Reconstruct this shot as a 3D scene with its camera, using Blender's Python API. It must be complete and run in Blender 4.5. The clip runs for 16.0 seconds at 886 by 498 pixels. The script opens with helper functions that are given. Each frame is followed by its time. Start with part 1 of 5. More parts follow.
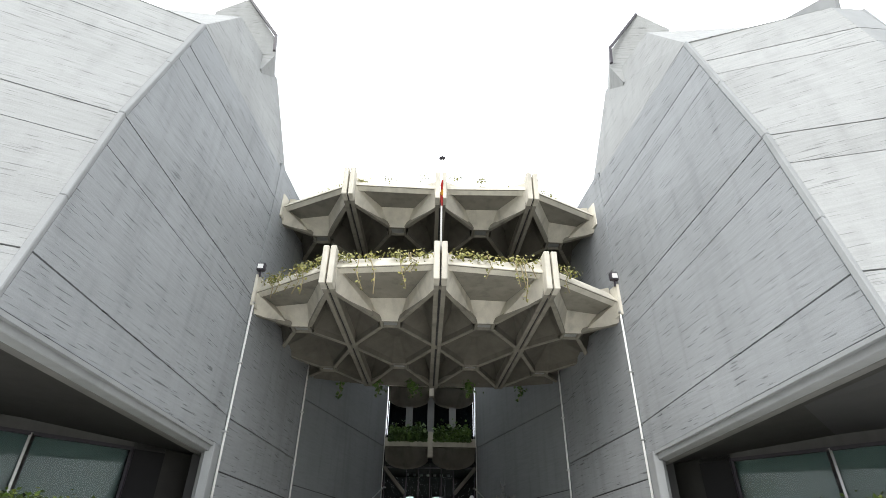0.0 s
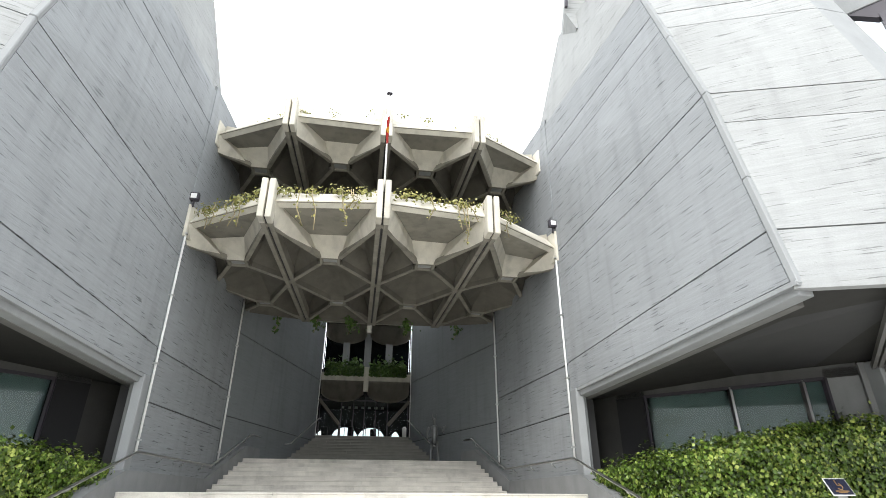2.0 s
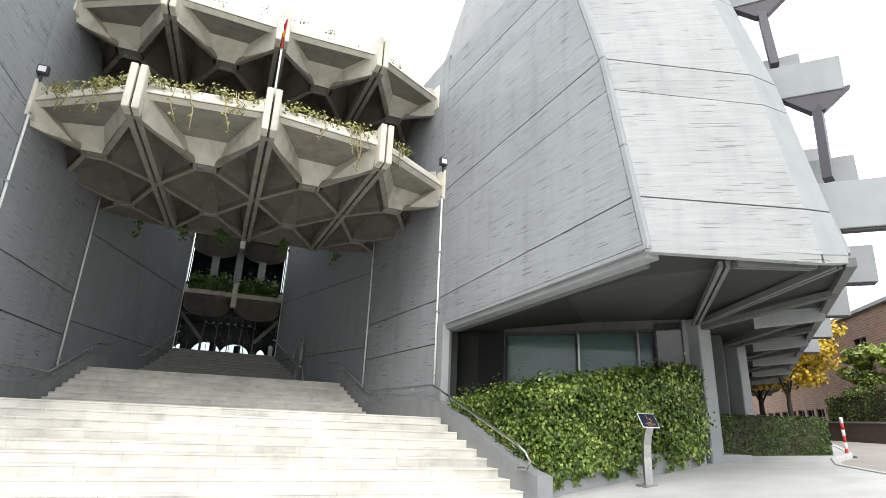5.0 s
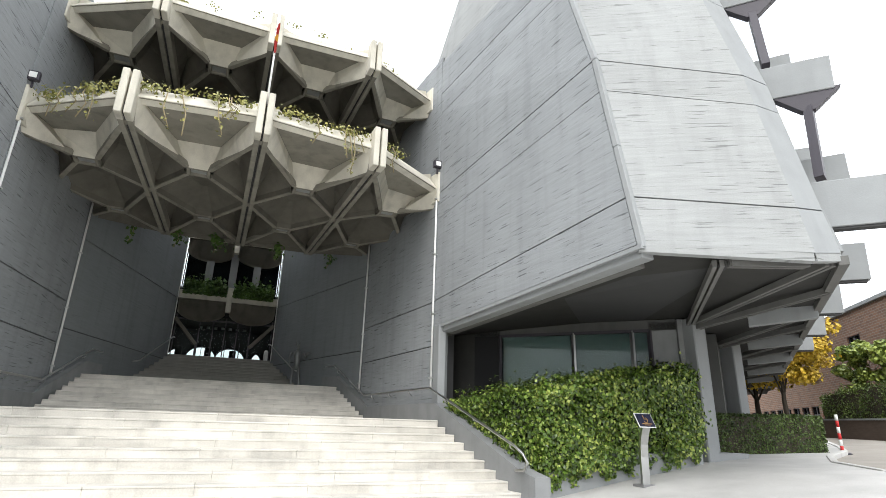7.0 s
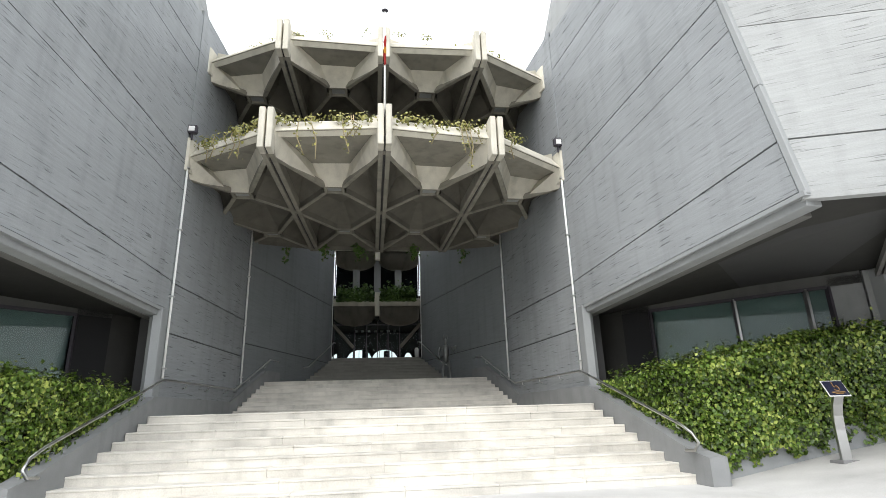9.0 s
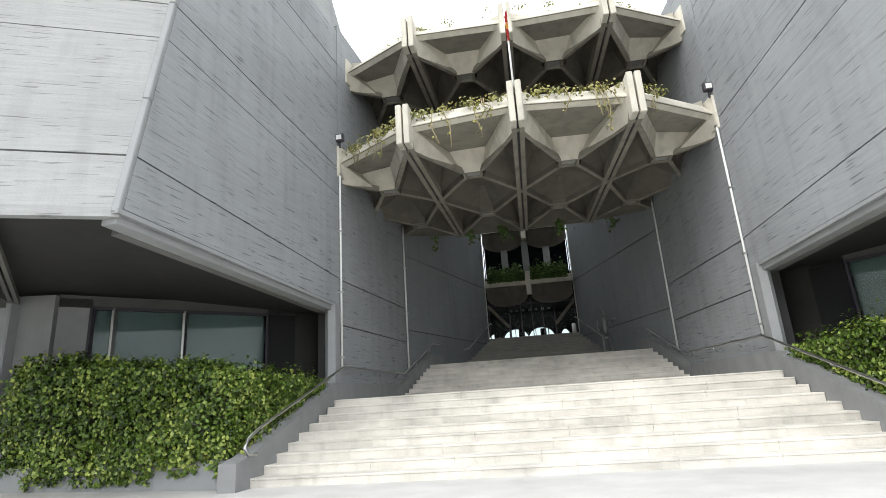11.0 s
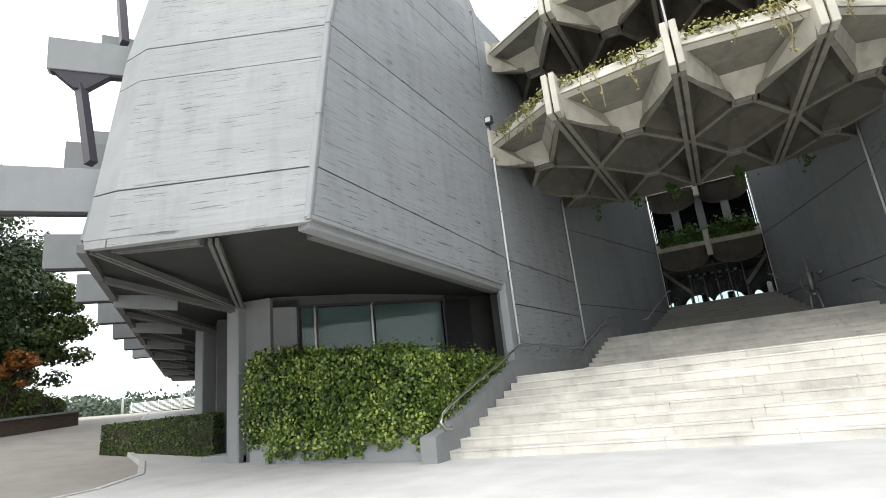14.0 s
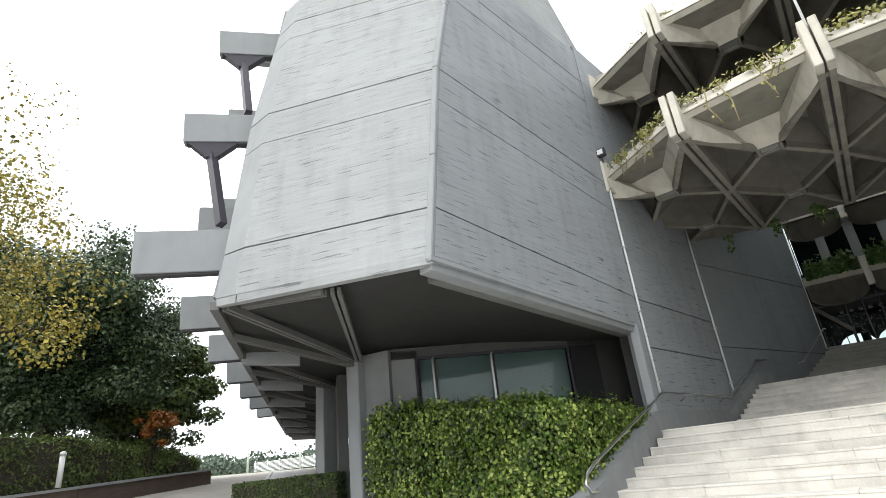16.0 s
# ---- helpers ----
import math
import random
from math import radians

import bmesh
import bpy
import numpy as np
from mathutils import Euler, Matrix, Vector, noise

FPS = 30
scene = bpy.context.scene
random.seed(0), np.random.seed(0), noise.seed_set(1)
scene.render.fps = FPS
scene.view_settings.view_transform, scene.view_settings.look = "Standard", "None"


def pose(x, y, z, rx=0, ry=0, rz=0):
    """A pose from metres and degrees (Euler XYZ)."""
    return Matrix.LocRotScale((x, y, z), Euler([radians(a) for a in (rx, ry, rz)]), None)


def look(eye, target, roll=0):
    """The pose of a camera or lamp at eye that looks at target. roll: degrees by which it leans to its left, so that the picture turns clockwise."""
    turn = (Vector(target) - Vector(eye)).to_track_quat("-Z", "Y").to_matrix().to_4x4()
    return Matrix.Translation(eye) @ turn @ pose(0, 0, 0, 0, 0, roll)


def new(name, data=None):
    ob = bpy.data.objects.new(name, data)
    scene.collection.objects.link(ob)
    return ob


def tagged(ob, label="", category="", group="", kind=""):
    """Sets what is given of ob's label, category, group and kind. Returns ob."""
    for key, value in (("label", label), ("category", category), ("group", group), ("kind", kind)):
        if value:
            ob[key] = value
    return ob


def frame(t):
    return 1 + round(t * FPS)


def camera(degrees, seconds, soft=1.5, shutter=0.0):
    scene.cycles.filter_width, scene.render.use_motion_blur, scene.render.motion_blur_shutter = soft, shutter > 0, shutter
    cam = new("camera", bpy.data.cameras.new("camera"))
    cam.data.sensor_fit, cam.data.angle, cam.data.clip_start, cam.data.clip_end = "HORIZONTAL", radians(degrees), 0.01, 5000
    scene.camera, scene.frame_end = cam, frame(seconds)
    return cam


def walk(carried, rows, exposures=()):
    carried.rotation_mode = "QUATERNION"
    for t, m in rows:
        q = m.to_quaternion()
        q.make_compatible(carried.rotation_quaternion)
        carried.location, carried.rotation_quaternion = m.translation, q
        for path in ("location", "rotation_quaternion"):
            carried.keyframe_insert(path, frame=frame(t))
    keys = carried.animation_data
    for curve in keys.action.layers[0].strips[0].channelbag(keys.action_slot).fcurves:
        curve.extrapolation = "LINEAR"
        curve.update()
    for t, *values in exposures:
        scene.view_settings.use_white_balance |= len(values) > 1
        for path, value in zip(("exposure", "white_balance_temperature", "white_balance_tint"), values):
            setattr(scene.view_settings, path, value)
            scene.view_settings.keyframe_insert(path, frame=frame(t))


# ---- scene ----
cam = camera(79.0, 16.0, soft=0.7)
PATH = (
    (0.0, -0.300, 0.000, 1.400, 121.44, -0.67, -2.01),
    (0.5, -0.300, 0.000, 1.400, 119.41, -1.01, -3.10),
    (1.0, -0.300, 0.000, 1.400, 117.79, -0.58, -4.39),
    (1.5, -0.300, 0.000, 1.400, 116.16, -0.35, -6.56),
    (2.0, -0.300, 0.000, 1.400, 115.16, -0.14, -8.67),
    (2.5, -0.300, 0.000, 1.400, 113.50, -0.08, -11.03),
    (3.0, -0.300, 0.000, 1.400, 111.99, -0.43, -13.35),
    (3.5, -0.300, 0.000, 1.400, 111.05, -0.65, -15.67),
    (4.0, -0.300, 0.000, 1.400, 110.07, -1.02, -17.58),
    (4.5, -0.300, 0.000, 1.400, 108.90, -1.76, -19.87),
    (5.7, -0.300, 0.000, 1.400, 107.69, -2.35, -24.94),
    (6.8, -0.300, 0.000, 1.400, 108.06, -1.56, -24.15),
    (7.0, -0.300, 0.000, 1.400, 108.36, -1.50, -22.96),
    (7.5, -0.300, 0.000, 1.400, 108.47, -0.65, -20.32),
    (8.0, -0.300, 0.000, 1.400, 108.50, -0.13, -16.12),
    (8.5, -0.300, 0.000, 1.400, 108.12, 0.82, -11.78),
    (9.0, -0.300, 0.000, 1.400, 107.15, 1.72, -7.31),
    (9.5, -0.300, 0.000, 1.400, 106.55, 2.15, -3.54),
    (10.0, -0.300, 0.000, 1.400, 106.22, 2.74, 0.81),
    (11.2, -0.303, -0.019, 1.371, 105.72, 3.71, 10.93),
    (12.5, -0.348, -0.052, 1.329, 105.62, 3.82, 19.16),
    (13.0, -0.381, -0.061, 1.321, 105.63, 3.68, 21.38),
    (13.5, -0.405, -0.065, 1.293, 105.68, 4.03, 24.26),
    (14.0, -0.469, -0.045, 1.244, 105.41, 5.89, 27.45),
    (14.5, -0.561, 0.007, 1.237, 106.97, 7.89, 31.59),
    (15.0, -0.725, 0.098, 1.247, 108.61, 3.54, 32.21),
    (15.5, -0.977, 0.172, 1.242, 110.57, 2.34, 35.95),
    (16.0, -1.262, 0.337, 1.267, 112.23, 5.86, 38.61),
)
SKY_LOW, SKY_HIGH = 1.5, 2.8
EXPOSURES = [(0.0, 0.25), (2.5, 0.5), (4.0, 0.42), (7.0, 0.22), (9.0, 0.22), (13.0, 0.12), (16.0, 0.14)]

walk(cam, [(t, pose(x, y, z, a, b, c)) for t, x, y, z, a, b, c in PATH], exposures=EXPOSURES)

# ---- world and sun: a bright overcast day ----
world = bpy.data.worlds.new("world")
scene.world = world
world.use_nodes = True
nt = world.node_tree
nt.nodes.clear()
sky = nt.nodes.new("ShaderNodeTexSky")
sky.sky_type = "NISHITA"
sky.sun_disc = False
sky.sun_elevation, sky.sun_rotation = radians(43), radians(212.5)
hsv = nt.nodes.new("ShaderNodeHueSaturation")
hsv.inputs["Saturation"].default_value, hsv.inputs["Value"].default_value = 0.8, 0.11
coord = nt.nodes.new("ShaderNodeTexCoord")
cloud = nt.nodes.new("ShaderNodeTexNoise")
cloud.inputs["Scale"].default_value, cloud.inputs["Detail"].default_value = 2.2, 6
ramp = nt.nodes.new("ShaderNodeValToRGB")
ramp.color_ramp.elements[0].position, ramp.color_ramp.elements[1].position = 0.32, 0.46
mixs = nt.nodes.new("ShaderNodeMixRGB")
sep = nt.nodes.new("ShaderNodeSeparateXYZ")
grad = nt.nodes.new("ShaderNodeMapRange")          # overcast sky: three times brighter overhead than at the horizon
grad.inputs[1].default_value, grad.inputs[2].default_value = 0.0, 1.0
grad.inputs[3].default_value, grad.inputs[4].default_value = SKY_LOW, SKY_HIGH
white = nt.nodes.new("ShaderNodeVectorMath")
white.operation = "SCALE"
white.inputs[0].default_value = (0.965, 1.0, 1.045)
nt.links.new(coord.outputs["Generated"], sep.inputs[0])
nt.links.new(sep.outputs[2], grad.inputs[0])
nt.links.new(grad.outputs[0], white.inputs["Scale"])
nt.links.new(white.outputs[0], mixs.inputs[2])
bg = nt.nodes.new("ShaderNodeBackground")
outw = nt.nodes.new("ShaderNodeOutputWorld")
nt.links.new(sky.outputs[0], hsv.inputs["Color"])
nt.links.new(coord.outputs["Generated"], cloud.inputs["Vector"])
nt.links.new(cloud.outputs["Fac"], ramp.inputs[0])
nt.links.new(ramp.outputs[0], mixs.inputs[0])
nt.links.new(hsv.outputs[0], mixs.inputs[1])
nt.links.new(mixs.outputs[0], bg.inputs[0])
nt.links.new(bg.outputs[0], outw.inputs[0])
sun = new("sun", bpy.data.lights.new("sun", "SUN"))
sun.data.energy, sun.data.angle, sun.data.color = 1.7, radians(30), (1.0, 0.97, 0.93)
sun.matrix_world = look((-14, -22, 24), (0, 0, 0))


# ---- materials ----
def material(name, color, rough=0.8, vary=0.12, scale=2.0, stretch=(1, 1, 1), bump=0.2, fine=40.0, metal=0.0,
             streak=0.0, tint=0.06, stain=0.0, spec=0.3):
    """A surface with broad stains, fine grain, board streaks and a random shade for each object."""
    m = bpy.data.materials.new(name)
    m.use_nodes = True
    n, ln = m.node_tree.nodes, m.node_tree.links
    b = n["Principled BSDF"]
    b.inputs["Roughness"].default_value, b.inputs["Metallic"].default_value = rough, metal
    b.inputs["Specular IOR Level"].default_value = spec
    tc = n.new("ShaderNodeTexCoord")
    mp = n.new("ShaderNodeMapping")
    mp.inputs["Scale"].default_value = stretch
    ln.new(tc.outputs["Object"], mp.inputs[0])

    def tex(sc, detail, vec):
        t = n.new("ShaderNodeTexNoise")
        t.inputs["Scale"].default_value, t.inputs["Detail"].default_value = sc, detail
        ln.new(vec, t.inputs["Vector"])
        return t.outputs["Fac"]

    def math_(op, a, b_):
        q = n.new("ShaderNodeMath")
        q.operation = op
        for i, v in enumerate((a, b_)):
            if isinstance(v, (int, float)):
                q.inputs[i].default_value = v
            else:
                ln.new(v, q.inputs[i])
        return q.outputs[0]

    broad = tex(scale * 0.25, 5, tc.outputs["Object"])
    grain = tex(scale, 8, mp.outputs[0])
    tiny = tex(fine, 3, tc.outputs["Object"])
    info = n.new("ShaderNodeObjectInfo")
    v = math_("MULTIPLY", math_("SUBTRACT", broad, 0.5), vary * 1.6)
    v = math_("ADD", v, math_("MULTIPLY", math_("SUBTRACT", grain, 0.5), vary * 1.5))
    v = math_("ADD", v, math_("MULTIPLY", math_("SUBTRACT", tiny, 0.5), vary * 0.8))
    v = math_("ADD", v, math_("MULTIPLY", math_("SUBTRACT", info.outputs["Random"], 0.5), tint))
    height = math_("ADD", math_("MULTIPLY", grain, 0.8), math_("MULTIPLY", tiny, 0.35))
    if streak:
        mp2 = n.new("ShaderNodeMapping")
        mp2.inputs["Scale"].default_value = (0.85, 0.85, 20.0)
        ln.new(tc.outputs["Object"], mp2.inputs[0])
        s = tex(1.5, 4, mp2.outputs[0])
        mr = n.new("ShaderNodeMapRange")
        mr.inputs[1].default_value, mr.inputs[2].default_value = 0.62, 0.67
        ln.new(s, mr.inputs[0])
        v = math_("SUBTRACT", v, math_("MULTIPLY", mr.outputs[0], streak))
        height = math_("SUBTRACT", height, math_("MULTIPLY", mr.outputs[0], 0.9))
    if stain:
        mp3 = n.new("ShaderNodeMapping")
        mp3.inputs["Scale"].default_value = (2.6, 2.6, 0.22)
        ln.new(tc.outputs["Object"], mp3.inputs[0])
        s = tex(1.2, 6, mp3.outputs[0])
        mr = n.new("ShaderNodeMapRange")
        mr.inputs[1].default_value, mr.inputs[2].default_value = 0.5, 0.75
        ln.new(s, mr.inputs[0])
        v = math_("SUBTRACT", v, math_("MULTIPLY", mr.outputs[0], stain))
    fac = math_("ADD", 1.0, v)
    mix = n.new("ShaderNodeVectorMath")
    mix.operation = "SCALE"
    mix.inputs[0].default_value = color
    ln.new(fac, mix.inputs["Scale"])
    ln.new(mix.outputs[0], b.inputs["Base Color"])
    bp = n.new("ShaderNodeBump")
    bp.inputs["Strength"].default_value, bp.inputs["Distance"].default_value = bump, 0.03
    ln.new(height, bp.inputs["Height"])
    ln.new(bp.outputs[0], b.inputs["Normal"])
    return m


def leafy(name, dark, light, rough=0.45, mid=None):
    """Leaves: every leaf has a shade of its own."""
    m = bpy.data.materials.new(name)
    m.use_nodes = True
    n, ln = m.node_tree.nodes, m.node_tree.links
    b = n["Principled BSDF"]
    b.inputs["Roughness"].default_value = rough
    b.inputs["Specular IOR Level"].default_value = 0.35
    g = n.new("ShaderNodeNewGeometry")
    tc = n.new("ShaderNodeTexCoord")
    no = n.new("ShaderNodeTexNoise")
    no.inputs["Scale"].default_value = 0.9
    ln.new(tc.outputs["Object"], no.inputs["Vector"])
    ad = n.new("ShaderNodeMath")
    ad.operation = "MULTIPLY_ADD"
    ad.inputs[1].default_value = 0.75
    ln.new(g.outputs["Random Per Island"], ad.inputs[0])
    sb = n.new("ShaderNodeMath")
    sb.operation = "SUBTRACT"
    sb.inputs[1].default_value = 0.36
    ln.new(no.outputs["Fac"], sb.inputs[0])
    ln.new(sb.outputs[0], ad.inputs[2])
    r = n.new("ShaderNodeValToRGB")
    r.color_ramp.elements[0].color, r.color_ramp.elements[1].color = (*dark, 1), (*light, 1)
    if mid:
        r.color_ramp.elements.new(0.62).color = (*mid, 1)
    ln.new(ad.outputs[0], r.inputs[0])
    ln.new(r.outputs[0], b.inputs["Base Color"])
    return m


def glassy(name, color, rough=0.05):
    m = bpy.data.materials.new(name)
    m.use_nodes = True
    b = m.node_tree.nodes["Principled BSDF"]
    b.inputs["Base Color"].default_value = (*color, 1)
    b.inputs["Roughness"].default_value = rough
    b.inputs["Specular IOR Level"].default_value = 0.6
    return m


def clear_glass(name, ior):
    m = bpy.data.materials.new(name)
    m.use_nodes = True
    n, ln = m.node_tree.nodes, m.node_tree.links
    n.remove(n["Principled BSDF"])
    t, g, x = n.new("ShaderNodeBsdfTransparent"), n.new("ShaderNodeBsdfGlossy"), n.new("ShaderNodeMixShader")
    t.inputs[0].default_value = (0.82, 0.88, 0.87, 1)
    g.inputs["Roughness"].default_value = 0.02
    f = n.new("ShaderNodeFresnel")
    f.inputs[0].default_value = ior
    ln.new(f.outputs[0], x.inputs[0])
    ln.new(t.outputs[0], x.inputs[1])
    ln.new(g.outputs[0], x.inputs[2])
    ln.new(x.outputs[0], n["Material Output"].inputs[0])
    return m


BOARD = dict(stretch=(0.5, 0.5, 7.0), scale=2.2, bump=0.35)
M_WING = material("board_marked_concrete", (0.275, 0.288, 0.296), 0.85, 0.22, streak=0.52, stain=0.14, **BOARD)
M_FRONT = material("pale_board_marked_concrete", (0.31, 0.318, 0.314), 0.85, 0.2, streak=0.4, stain=0.12, **BOARD)
M_EDGE = material("smooth_concrete", (0.27, 0.28, 0.282), 0.8, 0.14, stain=0.1)
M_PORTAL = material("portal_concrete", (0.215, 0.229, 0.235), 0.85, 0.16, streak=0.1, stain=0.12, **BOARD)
M_BALC = material("warm_precast_concrete", (0.57, 0.54, 0.462), 0.85, 0.22, scale=3.0, stain=0.22, bump=0.15)
# Same concrete as M_BALC, darkened to put the underside's shade into colour.
M_COFFER = material("shade_toned_coffer_concrete", (0.137, 0.128, 0.106), 0.9, 0.3, scale=2.5, stain=0.12, bump=0.15)
# Near-black tone paints in the shade beneath the overhanging wings.
M_SOFFIT = material("shade_darkened_concrete", (0.042, 0.041, 0.038), 0.9, 0.2, scale=2.5, stain=0.1, bump=0.15)
# Stain streaks are its own; the darker base tone carries painted underside shade.
M_PAN = material("stained_shade_toned_concrete", (0.25, 0.235, 0.197), 0.9, 0.28, scale=2.0, stain=0.25, bump=0.12)
M_LOW = material("grey_rendered_wall", (0.24, 0.245, 0.245), 0.85, 0.16, scale=2.5, stain=0.12)
# Recess walls get their shadow from this darker base colour.
M_RECESS = material("shade_darkened_render", (0.10, 0.10, 0.096), 0.85, 0.18, scale=2.5, stain=0.12)
# Ribs are toned below M_EDGE to carry the overhang's shade.
M_RIB = material("shade_toned_rib_concrete", (0.15, 0.148, 0.14), 0.85, 0.16, scale=2.5, stain=0.1)
M_GROOVE = material("joint_shadow_gap", (0.06, 0.06, 0.06), 0.9, 0.1)
M_STEP = material("worn_travertine", (0.6, 0.572, 0.515), 0.75, 0.4, scale=3.0, stretch=(0.35, 1.6, 1.6), bump=0.12, tint=0.12, stain=0.2)
M_PAVE = material("pale_pavement", (0.47, 0.462, 0.445), 0.85, 0.26, scale=1.2, bump=0.12, tint=0.1)
M_KERB = material("kerb_stone", (0.5, 0.49, 0.47), 0.85, 0.2, scale=3, tint=0.12)
M_ROAD = material("driveway_concrete", (0.32, 0.295, 0.262), 0.9, 0.22, scale=1.5, fine=90, bump=0.2)
M_GROUND = material("dry_ground", (0.16, 0.17, 0.09), 0.95, 0.4, scale=0.4, bump=0.2)
M_STEEL = material("brushed_steel", (0.55, 0.55, 0.54), 0.32, 0.08, metal=1.0, fine=120, bump=0.03)
M_GREYMETAL = material("grey_painted_metal", (0.2, 0.2, 0.2), 0.5, 0.08)
M_DARKMETAL = material("dark_window_metal", (0.05, 0.045, 0.055), 0.45, 0.1)
M_CONDUIT = material("pale_metal_conduit", (0.78, 0.78, 0.76), 0.45, 0.08)
M_BRONZE = material("grey_bronze", (0.22, 0.225, 0.22), 0.45, 0.3, scale=4, metal=0.6)
M_DARKGLASS = glassy("dark_glass", (0.008, 0.011, 0.013), 0.04)
M_CLEAR = clear_glass("clear_glass", 1.12)
M_WINGLASS = clear_glass("window_glass", 1.35)
M_PANE = material("frosted_panel", (0.30, 0.31, 0.30), 0.35, 0.1)
M_BLIND = material("pale_green_blind", (0.26, 0.30, 0.29), 0.6, 0.08, scale=1.0)
# Near-black albedo stands in for the missing light in unlit rooms.
M_INTERIOR = material("unlit_interior_black", (0.018, 0.018, 0.019), 0.8, 0.15)
M_WHITE = material("white_paint", (0.75, 0.75, 0.73), 0.5, 0.05)
M_RED = material("red_paint", (0.5, 0.03, 0.03), 0.5, 0.08)
M_FLAGRED = material("red_flag_cloth", (0.30, 0.02, 0.015), 0.8, 0.15)
M_FLAGYELLOW = material("yellow_flag_cloth", (0.5, 0.24, 0.03), 0.8, 0.15)
M_NAVY = material("dark_blue_sign_face", (0.018, 0.02, 0.04), 0.3, 0.05)
M_GOLD = material("ochre_print", (0.34, 0.2, 0.08), 0.5, 0.05)
M_BARK = material("bark", (0.055, 0.045, 0.035), 0.95, 0.35, scale=5, stretch=(1, 1, 0.3), bump=0.6)
M_STEM = material("dry_stem", (0.30, 0.25, 0.15), 0.9, 0.2)
M_IVY = leafy("ivy_leaves", (0.002, 0.006, 0.001), (0.40, 0.46, 0.11), 0.3, (0.095, 0.165, 0.022))
M_IVYDRY = leafy("sparse_creeper", (0.10, 0.12, 0.03), (0.36, 0.33, 0.10))
M_GRASS = leafy("planter_plants", (0.03, 0.07, 0.015), (0.11, 0.19, 0.04))
M_BOX = leafy("clipped_hedge_leaves", (0.012, 0.026, 0.007), (0.105, 0.155, 0.035))
M_TREEDARK = leafy("dark_tree_leaves", (0.016, 0.036, 0.014), (0.095, 0.14, 0.06))
M_TREEMID = leafy("mid_green_tree_leaves", (0.028, 0.05, 0.014), (0.15, 0.2, 0.05))
M_TREEGREEN = leafy("green_tree_leaves", (0.05, 0.085, 0.015), (0.30, 0.36, 0.07))
M_TREEYELLOW = leafy("yellow_tree_leaves", (0.26, 0.17, 0.015), (0.75, 0.52, 0.06))
M_TREEMIX = leafy("yellowing_leaves", (0.06, 0.085, 0.015), (0.46, 0.36, 0.06))
M_RUST = leafy("rusty_leaves", (0.14, 0.05, 0.012), (0.36, 0.14, 0.03))
# Distance haze is mixed into these leaf colours.
M_FAR = leafy("far_woods", (0.05, 0.075, 0.05), (0.10, 0.135, 0.09))


# ---- building helpers ----
def mesh_of(name, verts, faces, mat, smooth=False):
    bm = bmesh.new()
    vs = [bm.verts.new(v) for v in verts]
    for f in faces:
        try:
            bm.faces.new([vs[i] for i in f])
        except ValueError:
            pass
    bmesh.ops.recalc_face_normals(bm, faces=bm.faces)
    return finish(name, bm, mat, smooth)


def finish(name, bm, mat, smooth=False):
    me = bpy.data.meshes.new(name)
    bm.to_mesh(me)
    bm.free()
    me.materials.append(mat)
    if smooth:
        me.polygons.foreach_set("use_smooth", [True] * len(me.polygons))
    return me


def part(name, me, parent=None, label=""):
    ob = new(name, me)
    if parent is not None:
        ob.parent = parent
    if label:
        ob["label"] = label
    return ob


def thing(name, label, category, group="", kind=""):
    return tagged(new(name), label, category, group, kind)


CUBE = [(0, 1, 2, 3), (4, 5, 6, 7), (0, 1, 5, 4), (1, 2, 6, 5), (2, 3, 7, 6), (3, 0, 4, 7)]


def hexa(a, b):
    """A six-sided block between two quads."""
    return [*a, *b], CUBE


def boxv(x0, x1, y0, y1, z0, z1):
    q = [(x0, y0), (x1, y0), (x1, y1), (x0, y1)]
    return hexa([(x, y, z0) for x, y in q], [(x, y, z1) for x, y in q])


def block(name, x0, x1, y0, y1, z0, z1, mat, bevel=0.01):
    bm = bmesh.new()
    v, f = boxv(x0, x1, y0, y1, z0, z1)
    vs = [bm.verts.new(p) for p in v]
    for q in f:
        bm.faces.new([vs[i] for i in q])
    bmesh.ops.recalc_face_normals(bm, faces=bm.faces)
    if bevel:
        bmesh.ops.bevel(bm, geom=bm.edges[:], offset=bevel, segments=1, affect="EDGES")
    return finish(name, bm, mat)


def slab(name, quad, thick, mat, bevel=0.0, toward=None):
    """A plate on a quad, thickened to the side of the point toward (or its normal)."""
    q = [Vector(p) for p in quad]
    nrm = (q[1] - q[0]).cross(q[3] - q[0]).normalized()
    if toward is not None and nrm.dot(Vector(toward) - q[0]) < 0:
        nrm = -nrm
    bm = bmesh.new()
    vs = [bm.verts.new(p) for p in q] + [bm.verts.new(p + nrm * thick) for p in q]
    for f in CUBE:
        bm.faces.new([vs[i] for i in f])
    bmesh.ops.recalc_face_normals(bm, faces=bm.faces)
    if bevel:
        bmesh.ops.bevel(bm, geom=bm.edges[:], offset=bevel, segments=1, affect="EDGES")
    return finish(name, bm, mat)


def prism(name, poly, z0, z1, mat, bevel=0.0):
    k = len(poly)
    zt = z1 if isinstance(z1, (list, tuple)) else [z1] * k
    bm = bmesh.new()
    lo = [bm.verts.new((x, y, z0)) for x, y in poly]
    hi = [bm.verts.new((x, y, z)) for (x, y), z in zip(poly, zt)]
    bm.faces.new(lo)
    bm.faces.new(hi)
    for i in range(k):
        j = (i + 1) % k
        bm.faces.new((lo[i], lo[j], hi[j], hi[i]))
    bmesh.ops.recalc_face_normals(bm, faces=bm.faces)
    if bevel:
        bmesh.ops.bevel(bm, geom=bm.edges[:], offset=bevel, segments=1, affect="EDGES")
    return finish(name, bm, mat)


